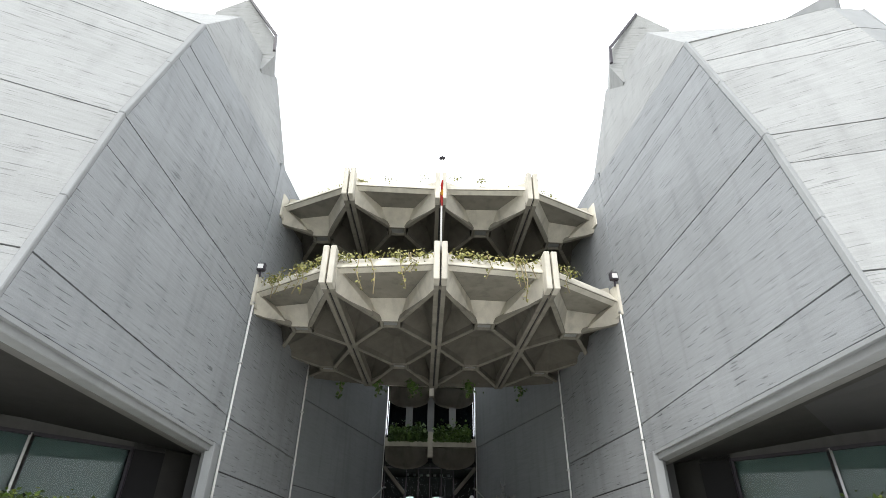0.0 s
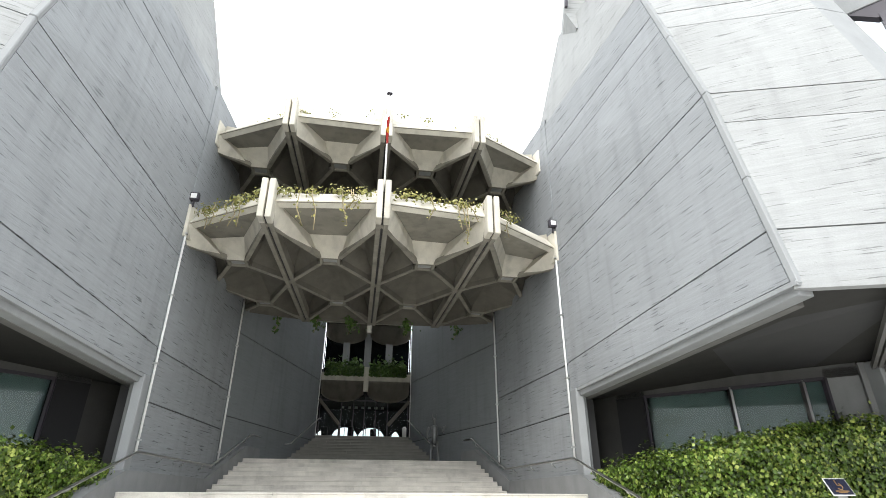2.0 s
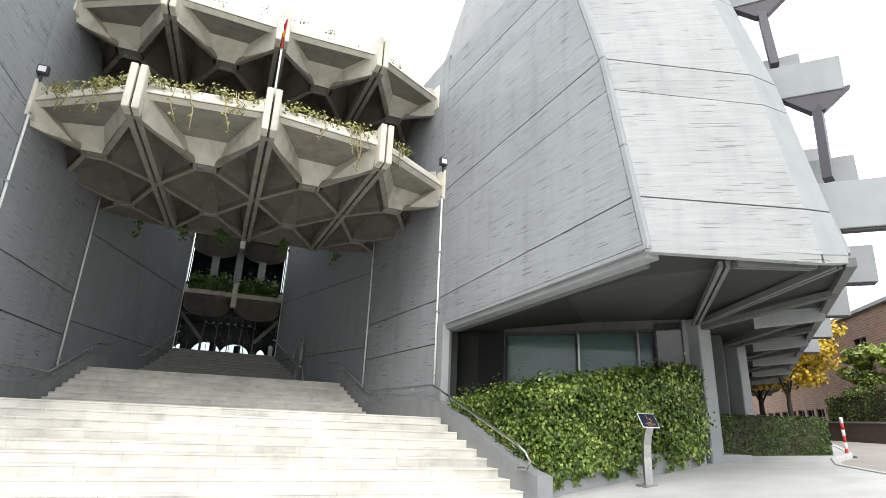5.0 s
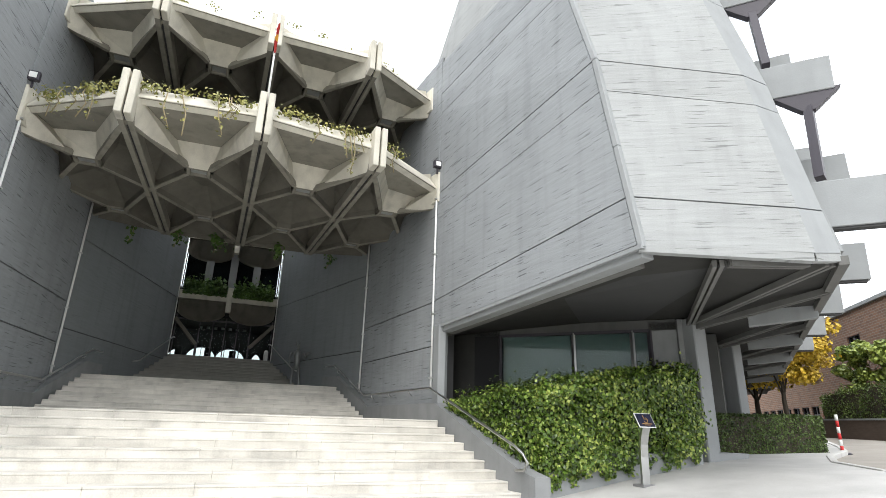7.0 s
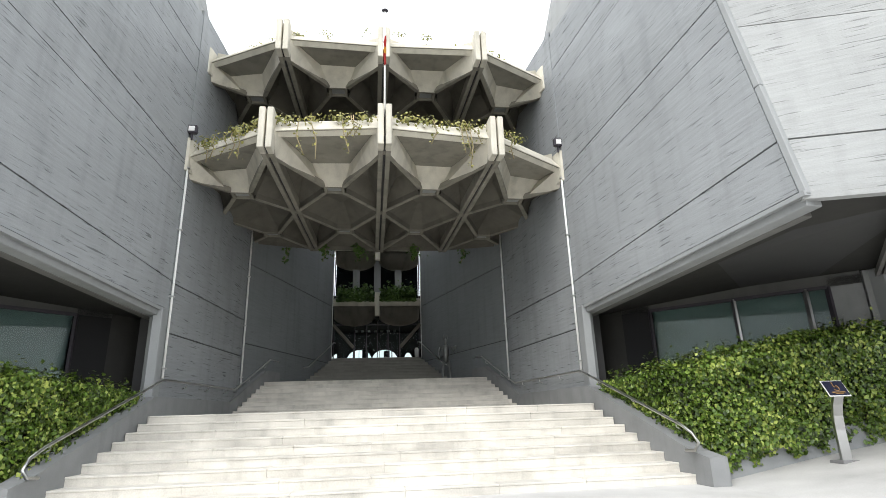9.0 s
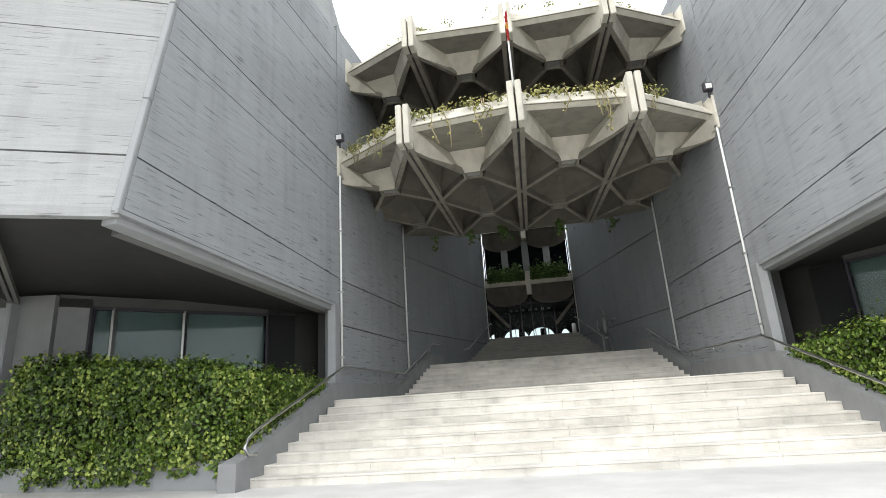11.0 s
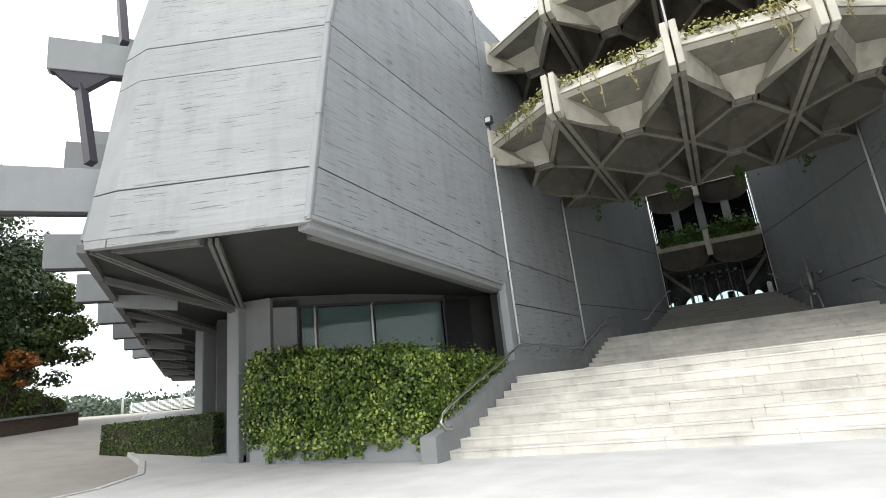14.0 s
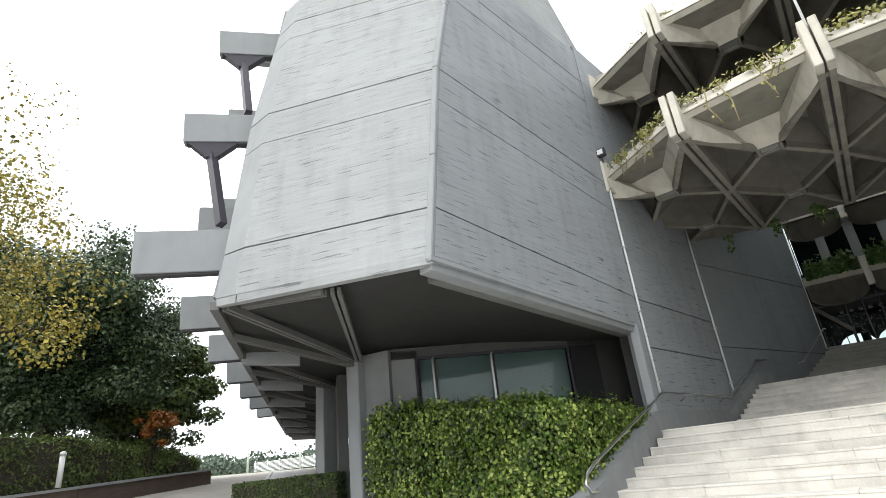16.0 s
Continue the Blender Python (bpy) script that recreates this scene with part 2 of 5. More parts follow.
def bar(name, a, b, w, h, mat, up=(0, 0, 1), bevel=0.0):
    """A straight bar of width w and height h from a to b."""
    a, b, up = Vector(a), Vector(b), Vector(up)
    d = (b - a).normalized()
    s = d.cross(up).normalized()
    u = s.cross(d)
    q = [s * (w / 2) - u * (h / 2), s * (w / 2) + u * (h / 2), -s * (w / 2) + u * (h / 2), -s * (w / 2) - u * (h / 2)]
    v, f = hexa([a + o for o in q], [b + o for o in q])
    bm = bmesh.new()
    vs = [bm.verts.new(p) for p in v]
    for k in f:
        bm.faces.new([vs[i] for i in k])
    bmesh.ops.recalc_face_normals(bm, faces=bm.faces)
    if bevel:
        bmesh.ops.bevel(bm, geom=bm.edges[:], offset=bevel, segments=1, affect="EDGES")
    return finish(name, bm, mat)


def tube(name, pts, radii, mat, sides=10, smooth=True):
    pts = [Vector(p) for p in pts]
    if not isinstance(radii, (list, tuple)):
        radii = [radii] * len(pts)
    bm = bmesh.new()
    rings = []
    for i, p in enumerate(pts):
        d = (pts[min(i + 1, len(pts) - 1)] - pts[max(i - 1, 0)]).normalized()
        ref = Vector((0, 0, 1)) if abs(d.z) < 0.9 else Vector((1, 0, 0))
        s = d.cross(ref).normalized()
        u = s.cross(d)
        rings.append([bm.verts.new(p + (s * math.cos(2 * math.pi * k / sides) + u * math.sin(2 * math.pi * k / sides)) * radii[i]) for k in range(sides)])
    for r0, r1 in zip(rings, rings[1:]):
        for k in range(sides):
            bm.faces.new((r0[k], r0[(k + 1) % sides], r1[(k + 1) % sides], r1[k]))
    bm.faces.new(rings[0])
    bm.faces.new(rings[-1])
    bmesh.ops.recalc_face_normals(bm, faces=bm.faces)
    return finish(name, bm, mat, smooth)


def leaves(name, pts, nrm, size, mat, spread=0.7, seed=1):
    """Many small folded leaves at the points, turned about their normals."""
    rng = np.random.default_rng(seed)
    pts, nrm = np.asarray(pts, float), np.asarray(nrm, float)
    k = len(pts)
    nrm = nrm + rng.normal(0, spread, (k, 3))
    nrm /= np.linalg.norm(nrm, axis=1)[:, None] + 1e-9
    ref = rng.normal(0, 1, (k, 3))
    a = np.cross(nrm, ref)
    a /= np.linalg.norm(a, axis=1)[:, None] + 1e-9
    b = np.cross(nrm, a)
    s = size * rng.uniform(0.6, 1.35, (k, 1))
    v = np.stack([pts - a * s, pts + b * s * 0.8 + nrm * s * 0.14, pts + a * s, pts - b * s * 0.8 + nrm * s * 0.14], 1).reshape(-1, 3)
    me = bpy.data.meshes.new(name)
    me.from_pydata([tuple(p) for p in v], [], [(4 * i, 4 * i + 1, 4 * i + 2, 4 * i + 3) for i in range(k)])
    me.materials.append(mat)
    return me


def mx(p, s):
    return (p[0] * s, *p[1:])


# ---- ground ----
LAND, TOP, DOOR = 1.58, 2.85, 4.45          # levels of the landings and of the entrance
GX = [-420, -130, -30, -23, -17.5, -14, -11.5, -6.5, 6.2, 8.4, 11, 13.5, 17.5, 30]
GH = [12.5, 5.4, 2.1, 1.45, 0.72, 0.22, 0.12, 0, 0, 0.36, 0.72, 0.86, 1.05, 1.5]
def gz(x):
    """The ground rises gently to both sides of the steps, more to the east."""
    return float(np.interp(x, GX, GH))


def sheet(name, x0, x1, y0, y1, dz, mat):
    cuts = sorted({x0, x1, *[c for c in GX if x0 < c < x1]})
    V = [(x, y, gz(x) + dz) for x in cuts for y in (y0, y1)]
    return mesh_of(name, V, [(2 * i, 2 * i + 2, 2 * i + 3, 2 * i + 1) for i in range(len(cuts) - 1)], mat)


tagged(part("ground", sheet("ground", -3000, 3000, -3000, 3000, -0.16, M_GROUND)), "dry grassy ground reaching the horizon", "ground", kind="structure")
tagged(part("road", sheet("road", -75, 75, -45, 62, -0.1, M_ROAD)), "pale brownish concrete driveway round the building", "driveway", kind="structure")
side = [(12.1, 5.0), (12.4, 7.2), (13.5, 8.9), (15.2, 10.1), (17.3, 11.0), (19.2, 12.3), (30, 20.5), (46, 32)]
edge_e = [(13.5, -12), (12.3, 2.0)] + side
pave = thing("pavement", "pale smooth plaza pavement in front of the steps", "pavement", kind="structure")
bm = bmesh.new()
outline = edge_e[:-1] + [(30, 32)]
bm.faces.new([bm.verts.new((x, y, 0)) for x, y in outline + [(-x, y) for x, y in reversed(outline)]])
for c in GX[1:-1]:
    bmesh.ops.bisect_plane(bm, geom=bm.verts[:] + bm.edges[:] + bm.faces[:], plane_co=(c, 0, 0), plane_no=(1, 0, 0))
low = bmesh.ops.extrude_face_region(bm, geom=bm.faces[:])
low = {v for v in low["geom"] if isinstance(v, bmesh.types.BMVert)}
for v in bm.verts:
    v.co.z = gz(v.co.x) - (0.14 if v in low else 0)
bmesh.ops.recalc_face_normals(bm, faces=bm.faces)
part("slab", finish("slab", bm, M_PAVE), pave)
for s in (1, -1):
    kerb = thing("kerb", "pale kerb stones along the plaza edge", "kerb", kind="structure")
    ks = [mx(p, s) for p in [(12.3, 2.0)] + side[:7]]
    for a, b in zip(ks, ks[1:]):
        n_ = max(1, int((Vector(b) - Vector(a)).length / 0.9))
        for i in range(n_):
            p, q = Vector(a).lerp(Vector(b), i / n_ + 0.006), Vector(a).lerp(Vector(b), (i + 1) / n_ - 0.006)
            part("kerb_stone", bar("kerb_stone", (p.x, p.y, gz(p.x) - 0.04), (q.x, q.y, gz(q.x) - 0.04), 0.16, 0.13, M_KERB, bevel=0.012), kerb)

# ---- steps ----
def flight(name, label, y0, run, count, z0, rise, half0, half1, mat):
    st = thing(name, label, "stairs", kind="structure")
    for i in range(count):
        h_ = half0 + (half1 - half0) * i / max(1, count - 1)
        h2 = half0 + (half1 - half0) * min(i + 1, count - 1) / max(1, count - 1)
        y = y0 + run * i
        deep = run + 0.25 if i < count - 1 else 0.9
        z = z0 + rise * (i + 1)
        cuts = np.linspace(-h_, h_, 7) + np.r_[0, [0.35 * math.sin(i * 2.1 + k) for k in range(5)], 0]
        for a, b in zip(cuts, cuts[1:]):
            part("step", block("step", a + 0.002, b - 0.002, y, y + deep, z - rise - 0.02, z - 0.045, mat, 0), st)
            part("tread", block("tread", a + 0.0015, b - 0.0015, y - 0.012, y + deep, z - 0.045, z, mat, 0.01), st)
    return st


RISE1, RUN1 = LAND / 9, 0.485
RISE2, RUN2 = (TOP - LAND) / 8, 0.36
RISE3, RUN3 = (DOOR - TOP) / 9, 0.42
flight("lower_steps", "wide worn pale travertine entrance steps", 10.35, RUN1, 9, 0, RISE1, 5.9, 5.55, M_STEP)
flight("upper_steps", "upper flight of worn pale stone steps", 20.0, RUN2, 8, LAND, RISE2, 5.0, 4.5, M_STEP)
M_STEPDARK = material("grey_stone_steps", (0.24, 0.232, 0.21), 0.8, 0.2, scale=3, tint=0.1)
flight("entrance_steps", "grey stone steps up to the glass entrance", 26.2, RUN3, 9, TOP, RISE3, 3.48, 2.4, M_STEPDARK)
land1 = part("landing_lower", prism("landing_lower", [(-5.7, 14.3), (5.7, 14.3), (5.2, 20.4), (-5.2, 20.4)], 0.2, LAND - 0.004, M_STEP))
tagged(land1, "pale stone landing between the flights of steps", "landing", kind="structure")
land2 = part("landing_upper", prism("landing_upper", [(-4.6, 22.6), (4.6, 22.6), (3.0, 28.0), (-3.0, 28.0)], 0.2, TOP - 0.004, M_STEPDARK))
tagged(land2, "grey stone landing below the entrance steps", "landing", kind="structure")

# ---- portal side walls ----
def wall(name, a, b, z0, z1, thick, s, mat, label, bands=()):
    """A wall from a to b in plan, mirrored by s, with recessed joints at the heights in bands."""
    w = thing(name, label, "wall", kind="structure")
    d = (Vector(b) - Vector(a)).normalized()
    o = Vector((d.y, -d.x)) if d.y > 0 else Vector((-d.y, d.x))   # away from the axis
    core = [Vector(a) + o * 0.05, Vector(b) + o * 0.05, Vector(b) + o * thick, Vector(a) + o * thick]
    part("core", prism("core", [mx(p, s) for p in core], z0, z1, M_GROOVE), w)
    zs = [z0, *bands, z1]
    for p, q in zip(zs, zs[1:]):
        face = [Vector(a), Vector(b), Vector(b) + o * 0.12, Vector(a) + o * 0.12]
        part("panel", prism("panel", [mx(v, s) for v in face], p + 0.018, q - 0.018, mat), w)
    return w


POLE1, POLE2, DOORX, DOORY = (5.68, 15.0), (5.08, 21.0), 2.42, 30.0
for s, side_name in ((1, "east"), (-1, "west")):
    wall("wall_outer_" + side_name, POLE1, (POLE2[0] + 0.004, POLE2[1] - 0.04), 0, 14.0, 0.7, s, M_WING, "grey board-marked concrete portal wall", (3.7, 5.05))
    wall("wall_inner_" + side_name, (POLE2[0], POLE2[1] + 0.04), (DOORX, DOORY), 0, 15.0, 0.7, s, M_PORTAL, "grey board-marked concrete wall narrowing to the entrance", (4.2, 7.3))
    # vertical metal conduits at the wall ends
    for (px, py), zb, zt in ((POLE1, 2.44, 8.4), (POLE2, 2.62, 8.6)):
        c = thing("conduit", "thin pale metal conduit running up the concrete wall", "conduit", "wall conduits")
        part("pipe", tube("pipe", [mx((px - 0.05, py, zb), s), mx((px - 0.05, py, zt), s)], 0.032, M_CONDUIT, 8), c)
        for k in range(4):
            part("clip", block("clip", *sorted((s * (px - 0.11), s * (px + 0.02))), py - 0.05, py + 0.05, zb + 0.3 + k * 1.9, zb + 0.34 + k * 1.9, M_STEEL, 0), c)
    # low side wall of the steps, with its sloping coping
    lw = thing("stair_wall_" + side_name, "low grey concrete wall stepping up beside the stairs", "wall", kind="structure")
    zlow = [(9.85, 0.5), (10.3, 0.58), (14.6, 2.05), (20.1, 2.05), (22.7, 3.3), (23.9, 3.3)]
    xs = lambda y: 5.93 + (9.8 - y) * 0.058 if y < 15 else 5.63 - (y - 15) * 0.088 if y < 20.15 else 5.18 - (y - 20.15) * 0.27
    for (ya, za), (yb, zb) in zip(zlow, zlow[1:]):
        xa, xb = xs(ya), xs(yb)
        q = [mx((xa - 0.06, ya), s), mx((xa + 0.3, ya), s), mx((xb + 0.3, yb), s), mx((xb - 0.06, yb), s)]
        part("wall_part", prism("wall_part", q, 0, [za, za, zb, zb], M_LOW), lw)
    # steel handrail following it
    rail = thing("handrail", "brushed steel handrail on brackets beside the steps", "handrail", "handrails")
    pts = [(10.4, 0.6), (10.1, 0.62), (9.97, 0.76), (10.1, 0.92), (10.45, 1.08), (14.75, 2.46), (20.2, 2.46), (22.75, 3.72), (23.5, 3.72)]
    P3 = [mx((xs(y) - 0.14, y, z), s) for y, z in pts]
    part("rail", tube("rail", P3, 0.032, M_STEEL, 10), rail)
    for y, z in ((10.6, 1.13), (12.2, 1.69), (13.8, 2.18), (16.2, 2.46), (17.8, 2.46), (19.4, 2.46), (21.2, 2.92), (22.4, 3.52)):
        part("bracket", tube("bracket", [mx((xs(y) - 0.14, y, z - 0.02), s), mx((xs(y) - 0.14, y, z - 0.1), s), mx((xs(y) - 0.03, y, z - 0.16), s)], 0.014, M_STEEL, 6), rail)
    rail2 = thing("handrail", "brushed steel handrail beside the entrance steps", "handrail", "handrails")
    part("rail", tube("rail", [mx(p, s) for p in ((3.4, 25.8, 3.65), (3.2, 26.3, 3.75), (2.3, 29.7, 5.3), (2.25, 29.9, 5.3))], 0.03, M_STEEL, 8), rail2)

# ---- entrance front at the end of the portal ----
front = thing("entrance_front", "dark glazed entrance front with concrete planter shelves", "facade", kind="structure")
for s in (1, -1):
    part("frame", bar("frame", (s * 2.46, 29.92, DOOR), (s * 2.46, 29.92, 12.4), 0.07, 0.1, M_CONDUIT, up=(0, 1, 0)), front, "pale metal edge frame")
def scoop(zb, x0, x1, parent):
    """A concave concrete shell hanging under a planter shelf."""
    bm = bmesh.new()
    nx, nz = 12, 8
    grid = []
    for j in range(nz + 1):
        v = j / nz
        row = []
        for i in range(nx + 1):
            u = i / nx
            sag = 1 - (2 * u - 1) ** 2
            row.append(bm.verts.new((x0 + (x1 - x0) * u, 29.75 + 0.6 * v - 0.25 * sag * v * (1 - v), zb - v * (0.62 + 0.42 * sag ** 0.7))))
        grid.append(row)
    for j in range(nz):
        for i in range(nx):
            bm.faces.new((grid[j][i], grid[j][i + 1], grid[j + 1][i + 1], grid[j + 1][i]))
    bmesh.ops.solidify(bm, geom=bm.faces[:], thickness=0.05)
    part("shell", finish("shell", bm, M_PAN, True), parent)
for zb in (7.3, 10.5):
    part("shelf_beam", block("shelf_beam", -2.4, 2.4, 29.7, 30.5, zb, zb + 0.42, M_BALC, 0.015), front, "weathered concrete planter edge")
    part("shelf_end", block("shelf_end", -0.13, 0.13, 29.62, 29.9, zb - 0.55, zb + 0.75, M_BALC, 0.015), front, "concrete centre bracket")
    for x0 in (-2.38, 0.1):
        scoop(zb, x0, x0 + 2.28, front)
    if zb < 9:
        for x0 in (-2.2, 0.15):
            pl = thing("planter_plants", "bushy green plants spilling over the concrete shelf", "plants", "shelf plants")
            rng = np.random.default_rng(int(9 + x0))
            k = 2600
            p = np.c_[rng.uniform(x0, x0 + 2.0, k), rng.uniform(29.45, 30.1, k), zb + 0.25 + np.abs(rng.normal(0, 0.33, k))]
            part("leaves", leaves("leaves", p, np.tile((0, -0.6, 0.6), (k, 1)), 0.085, M_GRASS, seed=4), pl)
# glazing above the entrance and between the shelves
for z0, z1 in ((7.72, 10.5),):
    for i in range(4):
        x0 = -2.4 + i * 1.2
        part("pane", block("pane", x0 + 0.05, x0 + 1.15, 30.55, 30.58, z0, z1, M_DARKGLASS, 0), front)
    for x in (-1.2, 0.0, 1.2):
        part("mullion", block("mullion", x - 0.19, x + 0.19, 30.3, 30.5, z0, z1, M_EDGE, 0.01), front, "pale concrete upright")
    for x in (-2.42, 2.38):
        part("mullion", block("mullion", x, x + 0.05, 30.45, 30.6, z0, z1, M_DARKMETAL, 0), front)
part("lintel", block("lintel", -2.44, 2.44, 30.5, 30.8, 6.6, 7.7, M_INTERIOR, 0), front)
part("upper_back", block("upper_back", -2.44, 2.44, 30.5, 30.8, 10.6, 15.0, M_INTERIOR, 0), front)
for x in (-2.4, -1.25, -0.6, 0.0, 0.6, 1.25, 2.36):
    part("door_frame", block("door_frame", x, x + 0.05, 30.5, 30.58, DOOR, 6.6, M_DARKMETAL, 0), front)
part("door_rail", block("door_rail", -2.4, 2.4, 30.49, 30.57, 6.35, 6.43, M_DARKMETAL, 0), front)
gl = part("door_glass", block("door_glass", -2.38, 2.38, 30.53, 30.54, DOOR, 6.6, M_CLEAR, 0), front)
gl.visible_shadow = False
for s in (1, -1):
    part("strut", bar("strut", (s * 2.4, 29.9, 6.3), (s * 1.3, 30.35, 5.1), 0.12, 0.16, M_COFFER), front, "slanting concrete strut")
    part("strut", bar("strut", (s * 1.28, 30.35, DOOR), (s * 1.28, 30.35, 5.15), 0.07, 0.07, M_DARKMETAL, up=(0, 1, 0)), front)
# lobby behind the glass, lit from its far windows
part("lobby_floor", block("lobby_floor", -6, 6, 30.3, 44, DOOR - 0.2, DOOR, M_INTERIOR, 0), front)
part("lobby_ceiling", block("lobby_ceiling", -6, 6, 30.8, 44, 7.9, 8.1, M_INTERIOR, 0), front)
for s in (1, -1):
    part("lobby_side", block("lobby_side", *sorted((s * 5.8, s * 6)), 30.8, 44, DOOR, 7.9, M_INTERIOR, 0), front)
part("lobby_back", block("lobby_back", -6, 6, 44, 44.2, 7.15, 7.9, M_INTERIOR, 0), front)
# arched openings in the far lobby wall
for x0, x1, zs_ in ((-2.2, -0.3, 6.02), (-0.2, 1.75, 6.02), (-3.5, -2.5, 5.75), (2.3, 3.0, 5.75)):
    n_ = 10
    V = []
    for i in range(n_ + 1):
        u = i / n_
        za = zs_ + 0.55 * math.sin(math.pi * u) ** 0.6
        for y_ in (44, 44.2):
            V += [(x0 + (x1 - x0) * u, y_, za), (x0 + (x1 - x0) * u, y_, 7.16)]
    F = []
    for i in range(n_):
        a, b = 4 * i, 4 * i + 4
        F += [(a, b, b + 1, a + 1), (a + 2, b + 2, b + 3, a + 3), (a, b, b + 2, a + 2)]
    part("lobby_arch", mesh_of("lobby_arch", V, F, M_INTERIOR), front)
for x, w in ((-1.75, 0.05), (-1.3, 0.04), (-0.8, 0.06), (0.3, 0.05), (0.9, 0.04), (1.3, 0.07)):
    part("lobby_mullion", block("lobby_mullion", x, x + w, 43.9, 44, DOOR, 7.1, M_DARKMETAL, 0), front)
for x, h_ in ((-1.0, 0.75), (0.65, 0.6), (-2.9, 0.7)):
    part("lobby_seat", block("lobby_seat", x, x + 0.45, 42, 42.5, DOOR, DOOR + h_ + 1.2, M_INTERIOR, 0.05), front)
for x0, x1 in ((-6, -3.5), (-2.5, -2.2), (-0.3, -0.2), (1.75, 2.3), (3.0, 6)):
    part("lobby_back", block("lobby_back", x0, x1, 44, 44.2, DOOR, 7.16, M_INTERIOR, 0), front)
part("reception_desk", block("reception_desk", -1.9, 1.6, 38, 38.9, DOOR, DOOR + 0.55, M_WHITE, 0.03), front, "pale reception desk")
for i in range(7):
    x = -1.5 + i * 0.5
    part("downlight", tube("downlight", [(x, 42.5, 7.75), (x, 42.5, 7.9)], 0.12, M_WHITE, 10, False), front)
# Unseen slab added over the portal; its length sets how much daylight enters.
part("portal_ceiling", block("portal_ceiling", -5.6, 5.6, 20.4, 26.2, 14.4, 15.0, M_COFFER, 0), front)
bin_ = thing("white_bollard", "short white bollard beside the entrance doors", "bollard")
part("body", tube("body", [(2.15, 29.6, DOOR - 0.02), (2.15, 29.6, DOOR + 0.42), (2.15, 29.6, DOOR + 0.5)], [0.11, 0.11, 0.06], M_WHITE, 12), bin_)

# ---- coffered balconies across the portal ----
def inset(poly, w):
    c = sum((Vector(p) for p in poly), Vector((0, 0))) / len(poly)
    out = []
    k = len(poly)
    area = sum(poly[i][0] * poly[(i + 1) % k][1] - poly[(i + 1) % k][0] * poly[i][1] for i in range(k))
    if area < 0:
        poly = poly[::-1]
    for i in range(k):
        a, b, d = Vector(poly[i - 1]), Vector(poly[i]), Vector(poly[(i + 1) % k])
        e1, e2 = (b - a).normalized(), (d - b).normalized()
        n1, n2 = Vector((-e1.y, e1.x)), Vector((-e2.y, e2.x))
        m = n1 + n2
        m = m / max(m.length_squared, 0.35) * 2 * w if m.length > 1e-6 else n1 * w
        out.append(b + m)
    return out, c


